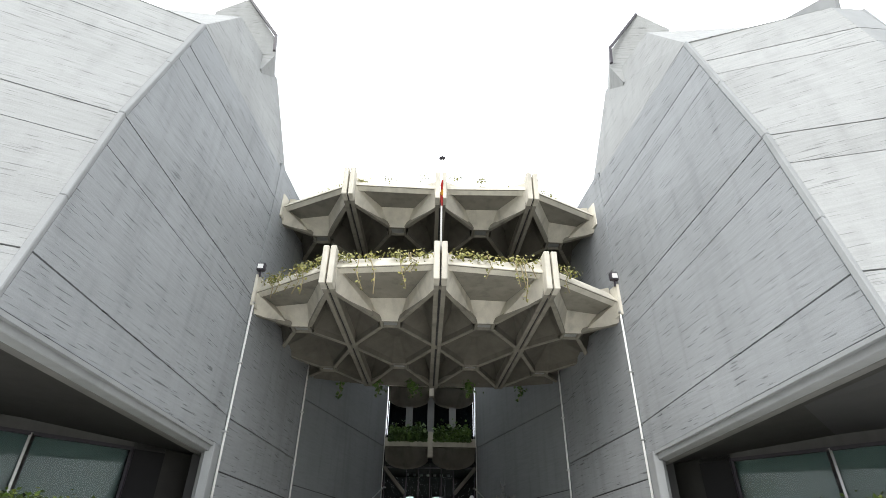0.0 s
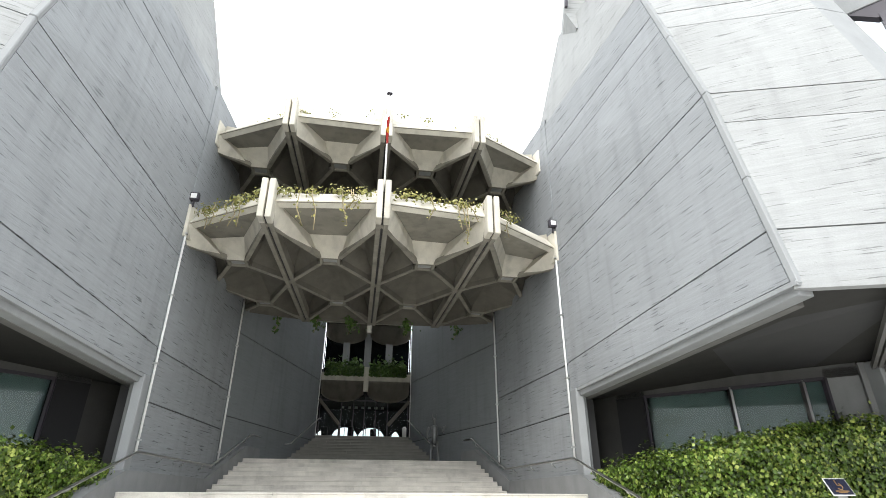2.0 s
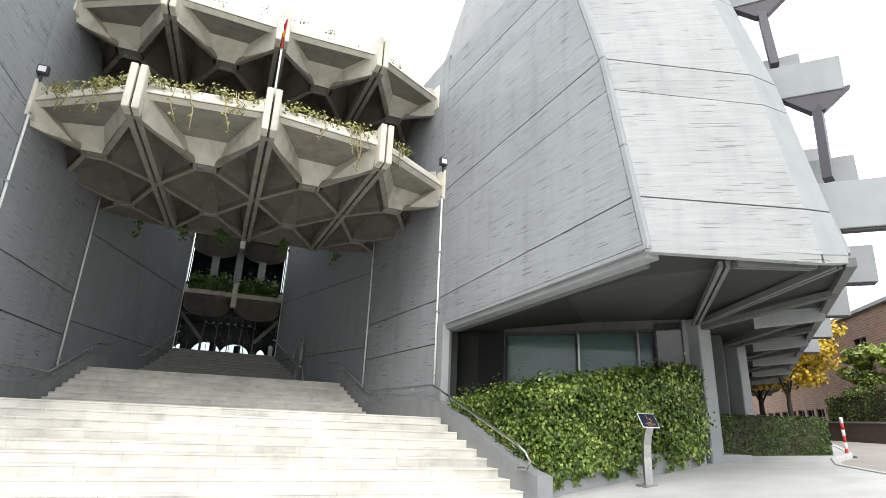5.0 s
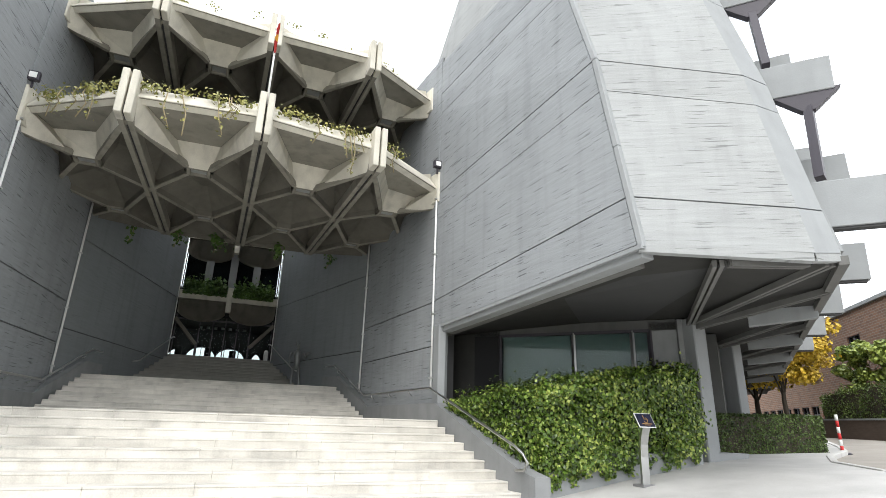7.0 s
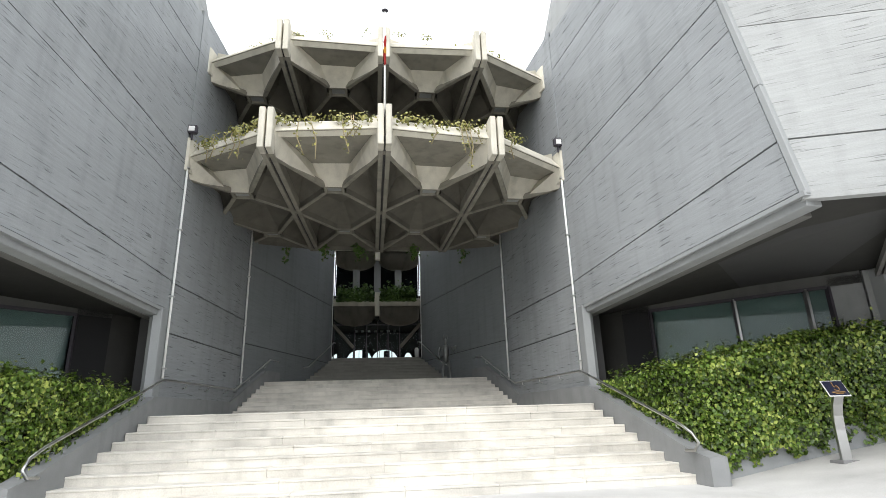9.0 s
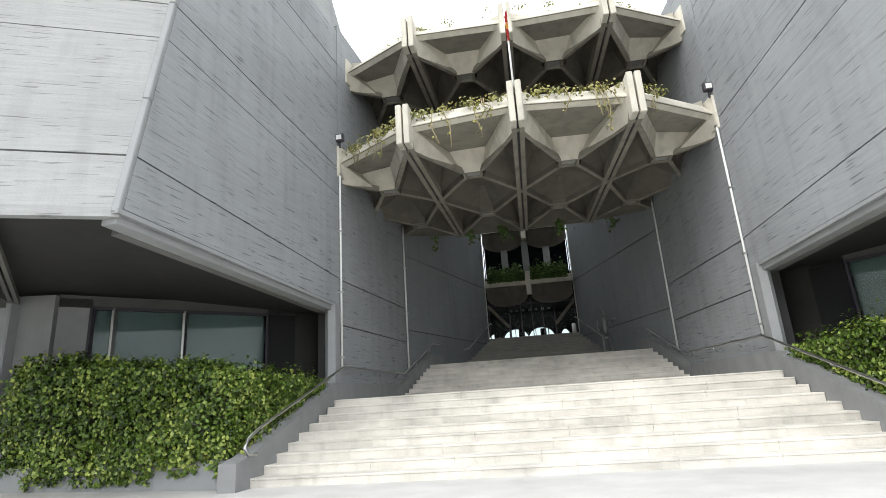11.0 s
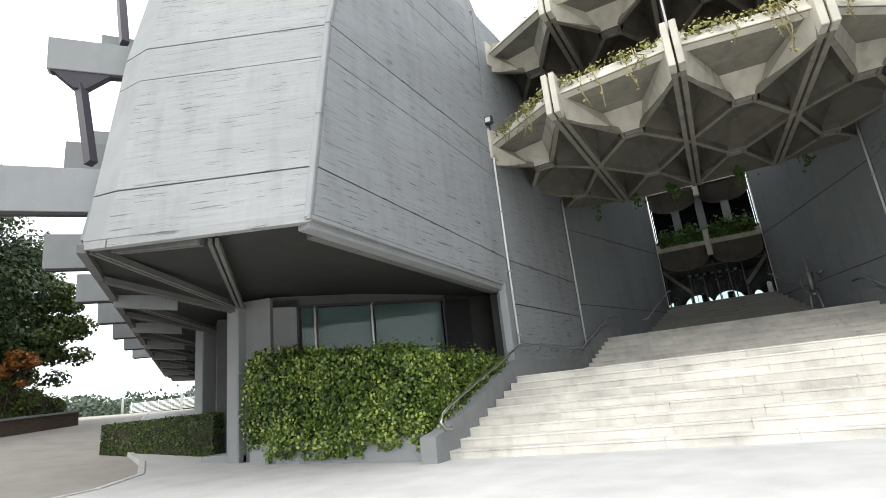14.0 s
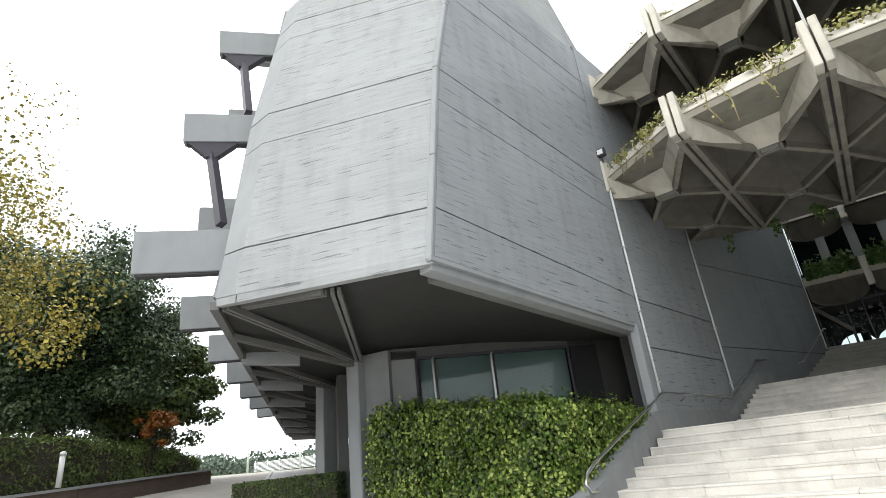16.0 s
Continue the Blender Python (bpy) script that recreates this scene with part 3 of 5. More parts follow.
def balcony(z0, front_pts, sq1, nodes, sq2, backs, label, lip, post_h, wall_x):
    """Five front posts, four bays: each has a front funnel, two squares, and hollows between the ribs."""
    b = thing("balcony", label, "balcony", "coffered balconies", "structure")
    hs = 0.31
    for k in range(4):
        pa, pb = Vector(front_pts[k]), Vector(front_pts[k + 1])
        na, nb, ba, bb = Vector(nodes[k]), Vector(nodes[k + 1]), Vector(backs[k]), Vector(backs[k + 1])
        c1, c2 = Vector(sq1[k]), Vector(sq2[k])
        def corners(c, h):
            return [c + Vector(o) * h for o in ((-1, -0.85), (1, -0.85), (1, 0.85), (-1, 0.85))]
        f1 = corners(c1, hs)
        f2 = corners(c2, hs * 0.95)
        # square panels in raised frames
        for f in (f1, f2):
            bm = bmesh.new()
            for q0, q1, za, zb in ((1.0, 0.72, z0 - 0.03, z0 + 0.02),):
                c = sum(f, Vector((0, 0))) / 4
                outer = [bm.verts.new((*v, z0 - 0.03)) for v in f]
                mid_ = [bm.verts.new((*(c + (v - c) * 0.74), z0 - 0.03)) for v in f]
                inn = [bm.verts.new((*(c + (v - c) * 0.68), z0 + 0.05)) for v in f]
                up_ = [bm.verts.new((*v, z0 + 0.3)) for v in f]
                for i in range(4):
                    j = (i + 1) % 4
                    bm.faces.new((outer[i], outer[j], mid_[j], mid_[i]))
                    bm.faces.new((mid_[i], mid_[j], inn[j], inn[i]))
                    bm.faces.new((outer[i], outer[j], up_[j], up_[i]))
            bmesh.ops.recalc_face_normals(bm, faces=bm.faces)
            part("boss_frame", finish("boss_frame", bm, M_PAN), b)
            c = sum(f, Vector((0, 0))) / 4
            part("boss_panel", prism("boss_panel", [c + (v - c) * 0.69 for v in f], z0 + 0.04, z0 + 0.08, M_PANE), b, "grey square panel")
        fa, fb = pa.lerp(na, 0.08), pb.lerp(nb, 0.08)
        cells = [
            [fa, f1[0], f1[3], na], [fb, nb, f1[2], f1[1]],
            [na, f1[3], f1[2], nb, f2[1], f2[0]],
            [na, f2[0], f2[3], ba], [nb, bb, f2[2], f2[1]],
            [ba, f2[3], f2[2], bb],
        ]
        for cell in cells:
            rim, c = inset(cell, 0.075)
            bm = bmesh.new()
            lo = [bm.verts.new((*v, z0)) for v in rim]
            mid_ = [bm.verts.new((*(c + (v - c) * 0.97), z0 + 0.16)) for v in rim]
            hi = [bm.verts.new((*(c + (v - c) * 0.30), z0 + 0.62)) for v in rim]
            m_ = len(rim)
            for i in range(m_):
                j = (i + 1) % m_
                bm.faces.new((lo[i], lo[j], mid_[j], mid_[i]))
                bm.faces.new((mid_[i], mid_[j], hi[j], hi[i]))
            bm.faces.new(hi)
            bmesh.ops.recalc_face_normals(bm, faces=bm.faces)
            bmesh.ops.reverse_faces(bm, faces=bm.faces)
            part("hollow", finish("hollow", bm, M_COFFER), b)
        # ribs between the hollows
        for a, d in ((fa, f1[0]), (fb, f1[1]), (f1[3], na), (f1[2], nb), (na, f2[0]), (nb, f2[1]), (f2[3], ba), (f2[2], bb)):
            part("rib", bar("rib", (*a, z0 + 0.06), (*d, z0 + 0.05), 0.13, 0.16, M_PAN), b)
        # front funnel under the parapet
        d = (pb - pa).normalized()
        o = Vector((-d.y, d.x))
        la, lb = pa + d * 0.12 + o * 0.12, pb - d * 0.12 + o * 0.12
        zl = z0 + post_h - lip - 0.16
        ga, gb = fa.lerp(f1[0], 0.05) + d * 0.1, fb.lerp(f1[1], 0.05) - d * 0.1
        mid_ = (la + lb) / 2
        zc = zl - 0.03
        r0, r1 = f1[0] - o * 0.5 - d * 0.26, f1[1] - o * 0.5 + d * 0.26
        ca, cb = la + d * 0.1, lb - d * 0.1
        V = [(*ca, zc), (*cb, zc), (*r1, zc), (*r0, zc), (*ga, z0 - 0.02), (*gb, z0 - 0.02), (*f1[1], z0 - 0.02), (*f1[0], z0 - 0.02), (*la, zc), (*lb, zc)]
        F = [(0, 1, 2, 3), (0, 3, 7, 4), (1, 2, 6, 5), (3, 2, 6, 7), (8, 0, 4), (9, 1, 5)]
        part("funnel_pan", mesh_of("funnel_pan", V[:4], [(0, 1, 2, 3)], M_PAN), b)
        part("funnel", mesh_of("funnel", V, F[1:], M_BALC), b)
        # parapet: upright lip with a sloping cap
        q = [(*la, zl), (*lb, zl), (*(lb + o * 0.3), zl + lip), (*(la + o * 0.3), zl + lip)]
        part("parapet", slab("parapet", q, 0.22, M_BALC, 0.012, toward=(*(la + o * 5), zl)), b)
        # gussets beside the posts
        for e, g in ((la, 1), (lb, -1)):
            e = e + o * 0.3
            tri = [(*e, zl + lip - 0.05), (*(e + d * 0.55 * g), zl + lip - 0.05), (*e, zl + lip + 0.2)]
            tr2 = [(x + o.x * 0.14, y + o.y * 0.14, z) for x, y, z in tri]
            part("gusset", mesh_of("gusset", tri + tr2, [(0, 1, 2), (3, 4, 5), (0, 1, 4, 3), (1, 2, 5, 4), (2, 0, 3, 5)], M_BALC), b)
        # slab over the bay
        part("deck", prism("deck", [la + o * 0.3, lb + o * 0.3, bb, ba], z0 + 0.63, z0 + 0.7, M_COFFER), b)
    # doubled beams with a groove, ending in tall posts at the front
    for k in range(1, 4):
        p, q = Vector(front_pts[k]), Vector(backs[k])
        d = (q - p).normalized()
        o = Vector((d.y, -d.x))
        for g in (-1, 1):
            c = p + o * 0.105 * g
            e = q + o * 0.105 * g
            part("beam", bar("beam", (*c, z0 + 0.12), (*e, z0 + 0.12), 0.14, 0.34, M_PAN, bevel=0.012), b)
            c0 = p - d * 0.14
            poly = [c0 + o * (0.025 * g), c0 + o * (0.19 * g), c0 + d * 0.42 + o * (0.19 * g), c0 + d * 0.42 + o * (0.025 * g)]
            part("post", prism("post", poly, z0 - 0.06, z0 + post_h, M_BALC, 0.02), b)
        part("beam_groove", bar("beam_groove", (*p, z0 + 0.16), (*q, z0 + 0.16), 0.06, 0.3, M_GROOVE), b)
    for s in (1, -1):
        e, w = Vector(mx(front_pts[4], s)), Vector(mx(wall_x, s))
        part("end_block", prism("end_block", [e + Vector((-0.2 * s, -0.05)), e + Vector((0.12 * s, -0.15)), e + Vector((0.12 * s, 0.5)), e + Vector((-0.3 * s, 0.45))], z0 + 0.1, z0 + post_h, M_BALC, 0.015), b)
    return b


def sym(pts):
    """Five or four points from the axis outward on the east side, mirrored."""
    pts = [(x * 0.94, y) for x, y in pts]
    return [(-x, y) for x, y in reversed(pts) if x > 0] + pts


Z_LOW, Z_UP = 8.27, 12.08
balcony(Z_LOW, sym([(0, 12.8), (3.33, 13.2), (6.2, 15.0)]), sym([(1.6, 15.9), (4.7, 16.5)]), sym([(0, 17.8), (3.1, 17.9), (6.0, 18.7)]),
        sym([(1.45, 19.9), (4.4, 20.4)]), sym([(0, 22.5), (2.9, 22.4), (5.55, 21.6)]), "weathered warm concrete balcony with coffered underside and creeper", 0.42, 1.15, (6.2, 15.0))
balcony(Z_UP, sym([(0, 14.3), (3.25, 14.2), (6.15, 15.7)]), sym([(1.6, 16.3), (4.6, 17.0)]), sym([(0, 18.6), (3.1, 18.7), (6.0, 19.3)]),
        sym([(1.45, 20.6), (4.4, 21.0)]), sym([(0, 22.8), (2.9, 22.8), (5.55, 22.2)]), "upper coffered concrete balcony below the open roof edge", 0.36, 1.04, (6.15, 15.7))
# recessed storey behind the lower balcony
rec = thing("recessed_storey", "dark glazed storey set back behind the balcony", "facade", kind="structure")
# Its top is unseen, added to keep daylight from leaking into the portal.
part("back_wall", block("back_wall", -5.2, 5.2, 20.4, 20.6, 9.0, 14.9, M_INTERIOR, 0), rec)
for i in range(8):
    x = -5.1 + i * 1.27
    part("window_pane", block("window_pane", x + 0.06, x + 1.21, 20.33, 20.36, 9.6, 12.2, M_DARKGLASS, 0), rec)
    part("mullion", block("mullion", x - 0.04, x + 0.04, 20.28, 20.39, 9.4, 12.4, M_DARKMETAL, 0), rec)

# ---- the two wings ----
ZS = [4.40, 5.42, 8.1, 9.0, 12.0, 12.8, 14.1]
def corner_edge(z):
    return Vector((np.interp(z, [4.31, 9, 14.1], [6.42, 6.40, 6.52]), np.interp(z, [4.31, 9, 14.1], [7.0, 7.85, 9.4]), np.interp(z, [4.31, 9, 14.1], [4.52, 9.12, 14.0])))
SDIR = Vector((0.777, 0.629, 0))
NDIR = Vector((0.629, -0.777, 0))
WING = {1: ([8.95, 8.95, 9.1], [4.32, 8.5, 13.1]), -1: ([10.0, 10.2, 10.55], [4.55, 9.2, 14.1])}    # the east wing is the narrower one
def outer_edge(z):
    ex, ez = WING[s]
    return Vector((np.interp(z, [4.31, 9, 14.1], ex), np.interp(z, [4.31, 9, 14.1], [5.6, 6.35, 7.6]), np.interp(z, [4.31, 9, 14.1], ez)))
def side_edge(z):
    return outer_edge(z) + Vector((0.75, 0.03, np.interp(z, [4.31, 9], [0.12, 0.0])))
def back_pt(z):
    return Vector((POLE1[0] + 0.015, 14.985, z - np.interp(z, [4.31, 5.5, 14.1], [0.1, 0.34, 0.34])))

for s, side_name in ((1, "east"), (-1, "west")):
    W_ = thing("wing_" + side_name, "massive grey board-marked concrete wing overhanging its base", "building", "concrete wings", "structure")
    def P(v):
        return Vector((v.x * s, v.y, v.z))
    for z0, z1 in zip(ZS, ZS[1:]):
        a, b = z0 + 0.014, z1 - 0.014
        wide = 0.02 if z1 in (5.42, 9.0, 12.8) else 0.006
        b = z1 - wide
        inner = [corner_edge(a) + Vector((0, 0.1, 0)), back_pt(a), back_pt(b), corner_edge(b) + Vector((0, 0.1, 0))]
        out_i = (corner_edge(a) + Vector((3, 2, 0)))
        part("panel", slab("panel", [P(v) for v in inner], 0.16, M_WING, 0, toward=P(out_i)), W_)
        fr = [corner_edge(a) + Vector((0.1, -0.01, 0)), outer_edge(a), outer_edge(b), corner_edge(b) + Vector((0.1, -0.01, 0))]
        part("panel", slab("panel", [P(v) for v in fr], 0.16, M_FRONT, 0, toward=P(Vector((10, 12, a)))), W_, "paler board-marked front panel")
        ch = [outer_edge(a), side_edge(a), side_edge(b), outer_edge(b)]
        part("panel", slab("panel", [P(v) for v in ch], 0.16, M_EDGE, 0, toward=P(Vector((11, 14, a)))), W_)
    # corner strip and groove core
    for z0, z1 in zip((4.31, 6.6, 9.0, 11.5), (6.6, 9.0, 11.5, 14.1)):
        part("corner_strip", bar("corner_strip", P(corner_edge(z0) + Vector((0.05, 0.03, 0))), P(corner_edge(z1) + Vector((0.05, 0.03, 0))), 0.13, 0.13, M_EDGE, up=(1, 0.3, 0), bevel=0.02), W_)
    core_lo = [corner_edge(4.5) + Vector((0.06, 0.1, 0)), outer_edge(4.5) + Vector((0, 0.06, 0)), side_edge(4.5) + Vector((-0.1, 0.08, 0)), side_edge(4.5) + SDIR * 40, back_pt(4.5) + Vector((30, 30, 0)), back_pt(4.5) + Vector((0.05, 0, 0))]
    core_hi = [corner_edge(14.0) + Vector((0.06, 0.1, 0)), outer_edge(14.0) + Vector((0, 0.06, 0)), side_edge(14.0) + Vector((-0.1, 0.08, 0)), side_edge(14.0) + SDIR * 40, back_pt(14.0) + Vector((30, 30, 0)), back_pt(14.0) + Vector((0.05, 0, 0))]
    V = [P(v) for v in core_lo + core_hi]
    k = len(core_lo)
    F = [tuple(range(k)), tuple(range(k, 2 * k))] + [(i, (i + 1) % k, (i + 1) % k + k, i + k) for i in range(k)]
    part("core", mesh_of("core", V, F, M_GROOVE), W_)
    part("side_wall", slab("side_wall", [P(v) for v in (side_edge(4.45), side_edge(4.45) + SDIR * 30, side_edge(14.1) + SDIR * 30, side_edge(14.1))], 0.05, M_EDGE, toward=P(Vector((30, -20, 6)))), W_)
    # bottom edge beam of the overhang, stepped back under the panels
    e1, e2, e3, e4 = back_pt(4.31), corner_edge(4.31), outer_edge(4.31), side_edge(4.31)
    ext = (e2 - e1).normalized() * 0.02
    part("edge_beam", bar("edge_beam", P(e1 + Vector((0.2, 0.1, -0.03))), P(e2 + ext + Vector((0.2, 0.1, -0.03))), 0.3, 0.24, M_EDGE, bevel=0.015), W_)
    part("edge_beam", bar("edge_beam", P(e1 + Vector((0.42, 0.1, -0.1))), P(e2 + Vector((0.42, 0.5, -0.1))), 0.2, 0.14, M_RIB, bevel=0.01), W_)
    for a, b in ((e2, e3), (e3, e4)):
        part("edge_strip", bar("edge_strip", P(a + Vector((0.02, 0.11, 0.03))), P(b + Vector((0.02, 0.11, 0.03))), 0.16, 0.17, M_FRONT), W_)
    part("edge_lip", bar("edge_lip", P(e1 + Vector((0.05, 0, 0.03))), P(e2 + Vector((0.03, -0.02, 0.03))), 0.13, 0.08, M_EDGE), W_)
    # upper slope and roof tier
    A, B = corner_edge(14.1), Vector((5.65, 15.7, 13.75))
    C, D = Vector((6.7, 11.3, 17.0)), Vector((6.25, 14.2, 17.4))
    up = [A, B, D, C]
    part("upper_slope", slab("upper_slope", [P(v) for v in up], 0.2, M_FRONT, 0, toward=P(Vector((12, 12, 14)))), W_, "pale sloping upper concrete face")
    fo = outer_edge(14.1)
    part("upper_slope", slab("upper_slope", [P(v) for v in (A, fo, Vector((fo.x + 0.7, 10.2, 16.0)), C)], 0.2, M_FRONT, 0, toward=P(Vector((10, 14, 13)))), W_)
    part("roof_parapet", bar("roof_parapet", P(Vector((7.1, 12.0, 16.9))), P(Vector((fo.x + 1.5, 11.4, 16.6))), 0.4, 1.0, M_EDGE, bevel=0.02), W_)
    part("roof_parapet", bar("roof_parapet", P(Vector((fo.x + 1.5, 11.4, 16.6))), P(Vector((fo.x + 2.7, 9.6, 16.2))), 0.4, 1.0, M_EDGE, bevel=0.02), W_)
    hood = thing("roof_hood", "pale faceted concrete roof hood with a dark metal edge", "roof hood", "roof hoods", "structure")
    prof = [(6.25, 16.2), (6.02, 17.2), (6.08, 18.0), (7.4, 20.0), (8.5, 19.2), (8.2, 16.6)]
    V = [P(Vector((x, 12.7 + (0.25 if i in (1, 2) else 0), z))) for i, (x, z) in enumerate(prof)] + [P(Vector((x + 0.5, 14.8, z - 0.2))) for x, z in prof]
    k = len(prof)
    part("body", mesh_of("body", V, [tuple(range(k)), tuple(range(k, 2 * k))] + [(i, (i + 1) % k, (i + 1) % k + k, i + k) for i in range(k)], M_FRONT), hood)
    for (xa, za), (xb, zb) in zip(prof[1:3], prof[2:4]):
        part("edge_frame", bar("edge_frame", P(Vector((xa - 0.02, 12.74, za))), P(Vector((xb - 0.02, 12.7, zb + 0.02))), 0.09, 0.09, M_DARKMETAL, up=(0, 1, 0)), hood, "dark metal edge")
    part("roof_blade", slab("roof_blade", [P(Vector(v)) for v in ((7.5, 13.0, 19.5), (7.75, 13.0, 20.7), (8.5, 13.2, 19.9), (8.6, 13.2, 19.0))], 0.2, M_CONDUIT), hood, "pale metal blade")
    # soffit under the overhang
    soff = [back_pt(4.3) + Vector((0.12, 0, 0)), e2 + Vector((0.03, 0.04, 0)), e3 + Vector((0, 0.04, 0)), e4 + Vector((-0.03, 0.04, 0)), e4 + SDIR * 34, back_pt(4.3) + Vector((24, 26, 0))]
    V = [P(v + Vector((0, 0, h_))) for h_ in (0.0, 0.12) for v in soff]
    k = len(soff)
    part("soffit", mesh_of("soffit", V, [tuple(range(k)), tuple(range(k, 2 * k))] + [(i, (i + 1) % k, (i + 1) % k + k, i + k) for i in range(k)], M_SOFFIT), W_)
    # ribs of the soffit fanning from the column heads
    col = Vector((11.6 if s > 0 else 12.3, 10.9, 4.25))
    for a, b in ((e3.lerp(e2, 0.45) + Vector((0, 0.4, -0.08)), col), (e4 + Vector((-0.05, 0.2, -0.05)), col), (e3.lerp(e2, 0.4) + Vector((0, 0.35, -0.08)), e4 + Vector((-0.4, 0.4, -0.08)))):
        for g in (-0.06, 0.06):
            d = (b - a).normalized()
            o = Vector((d.y, -d.x, 0)) * g
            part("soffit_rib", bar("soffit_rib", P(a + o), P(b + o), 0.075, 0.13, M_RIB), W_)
    # repeating side modules: hanging plate, ribs, outward fins on three floors
    for i in range(7):
        base = e4 + SDIR * (4.4 * i)
        if i:
            q = [P(v) for v in (base - NDIR * 1.5 + Vector((0, 0, -0.42)), base + Vector((0, 0, -0.3)), base + Vector((0, 0, 0.9)), base - NDIR * 1.5 + Vector((0, 0, 0.9)))]
            part("side_plate", slab("side_plate", q, 0.22, M_EDGE, 0.012), W_)
        head = col + SDIR * (4.4 * i) + Vector((0, 0, -0.12))
        for st0 in ((base + Vector((0, 0, -0.1)), base + SDIR * 2.2 + Vector((0, 0, -0.1))) if i else (base + SDIR * 2.2 + Vector((0, 0, -0.1)),)):
            dd = (head - st0).normalized()
            off = Vector((dd.y, -dd.x, 0)) * 0.06
            for g in (-1, 1):
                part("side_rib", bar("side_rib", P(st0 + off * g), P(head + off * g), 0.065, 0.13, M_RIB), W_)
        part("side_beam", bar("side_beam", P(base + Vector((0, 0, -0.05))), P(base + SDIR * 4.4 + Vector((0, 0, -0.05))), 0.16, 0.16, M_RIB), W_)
        for zf, ln_, hh in ((5.75, 1.5, 0.95), (9.35, 1.3, 0.8), (12.9, 1.3, 0.8)):
            ln_ = ln_ if s > 0 else ln_ * 1.25
            rt = side_edge(zf) + SDIR * (4.4 * i + 0.5)
            tp = rt + NDIR * ln_ + Vector((0, 0, -0.06))
            part("fin", bar("fin", P(rt - NDIR * 0.3), P(tp), 0.26, hh, M_EDGE, bevel=0.012), W_)
            part("fin_groove", bar("fin_groove", P(rt - NDIR * 0.2 + Vector((0, 0, -hh / 2 - 0.02))), P(tp + NDIR * -0.08 + Vector((0, 0, -hh / 2 - 0.02))), 0.18, 0.05, M_GROOVE), W_)
            if zf > 9:
                m0 = rt + NDIR * (ln_ * 0.6) + Vector((0, 0, -hh / 2))
                low = side_edge(zf - 2.9) + SDIR * (4.4 * i + 0.5) + NDIR * 0.3
                part("window_strut", bar("window_strut", P(m0 + Vector((0, 0, -0.35))), P(low), 0.17, 0.2, M_DARKMETAL), W_)
                hv = [m0 + NDIR * 0.62, m0 - NDIR * 0.62, m0 - NDIR * 0.12 + Vector((0, 0, -0.45)), m0 + NDIR * 0.12 + Vector((0, 0, -0.45))]
                part("strut_head", slab("strut_head", [P(v + SDIR * -0.1) for v in hv], 0.2, M_DARKMETAL, toward=P(m0 + SDIR * 9)), W_)
            if i == 0:
                # shorter intermediate fins half a bay behind
                cb_ = side_edge(zf + 1.5) + SDIR * 1.9
                part("fin", bar("fin", P(cb_ - NDIR * 0.3), P(cb_ + NDIR * 1.15), 0.24, 0.75, M_EDGE, bevel=0.012), W_)
    # column at the corner of the recess, and columns along the side
    for i in range(8):
        c = col + SDIR * (4.4 * i) + NDIR * (0.85 if i else 0)
        for o, w in ((0.0, 0.2), (0.42, 0.14), (0.8, 0.2)):
            cc = c + SDIR * o
            part("column", prism("column", [mx((cc.x + u * w, cc.y + v * 0.3), s) for u, v in ((-1, -1), (1, -1), (1, 1), (-1, 1))], 0, 4.4, M_EDGE, 0.03), W_)
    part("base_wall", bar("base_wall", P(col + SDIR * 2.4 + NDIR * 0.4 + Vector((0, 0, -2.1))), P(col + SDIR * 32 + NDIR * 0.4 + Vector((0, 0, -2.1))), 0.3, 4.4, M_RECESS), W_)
    part("plinth", block("plinth", *sorted((s * (col.x - 0.2), s * (col.x + 1.4))), 10.75, 11.6, 0, gz(col.x * s) + 0.2, M_EDGE, 0.02), W_)
    # recessed window wall beneath the overhang
    g0, g1 = Vector((11.35, 11.15, 0)), Vector((7.2, 15.3, 0))
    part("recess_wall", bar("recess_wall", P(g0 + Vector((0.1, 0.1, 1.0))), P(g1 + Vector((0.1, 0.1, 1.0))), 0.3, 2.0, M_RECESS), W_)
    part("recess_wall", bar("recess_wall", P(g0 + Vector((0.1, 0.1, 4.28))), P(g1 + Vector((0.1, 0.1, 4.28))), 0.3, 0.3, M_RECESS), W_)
    part("recess_wall", bar("recess_wall", P(g0 + Vector((0.1, 0.1, 2.4))), P(g0.lerp(g1, 0.12) + Vector((0.1, 0.1, 2.4))), 0.3, 3.9, M_LOW), W_)
    part("recess_wall", bar("recess_wall", P(Vector((col.x + 0.15, 10.95, 2.25))), P(g0 + Vector((0.02, 0.02, 2.25))), 0.3, 4.3, M_LOW), W_)
    # solid near-black block painted as the darkness inside this doorway
    part("recess_wall", bar("recess_wall", P(g0.lerp(g1, 0.86) + Vector((0.1, 0.1, 2.4))), P(g1 + Vector((0.1, 0.1, 2.4))), 0.3, 3.9, M_INTERIOR), W_, "dark glazed doorway")
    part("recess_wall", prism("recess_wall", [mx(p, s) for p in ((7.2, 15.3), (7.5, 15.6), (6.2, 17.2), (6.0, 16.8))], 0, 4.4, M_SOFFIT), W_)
    win = thing("window_band_" + side_name, "wide window with pale blinds and thin metal mullions", "window", "recessed windows", "structure")
    cuts = [0.12, 0.2, 0.48, 0.86]
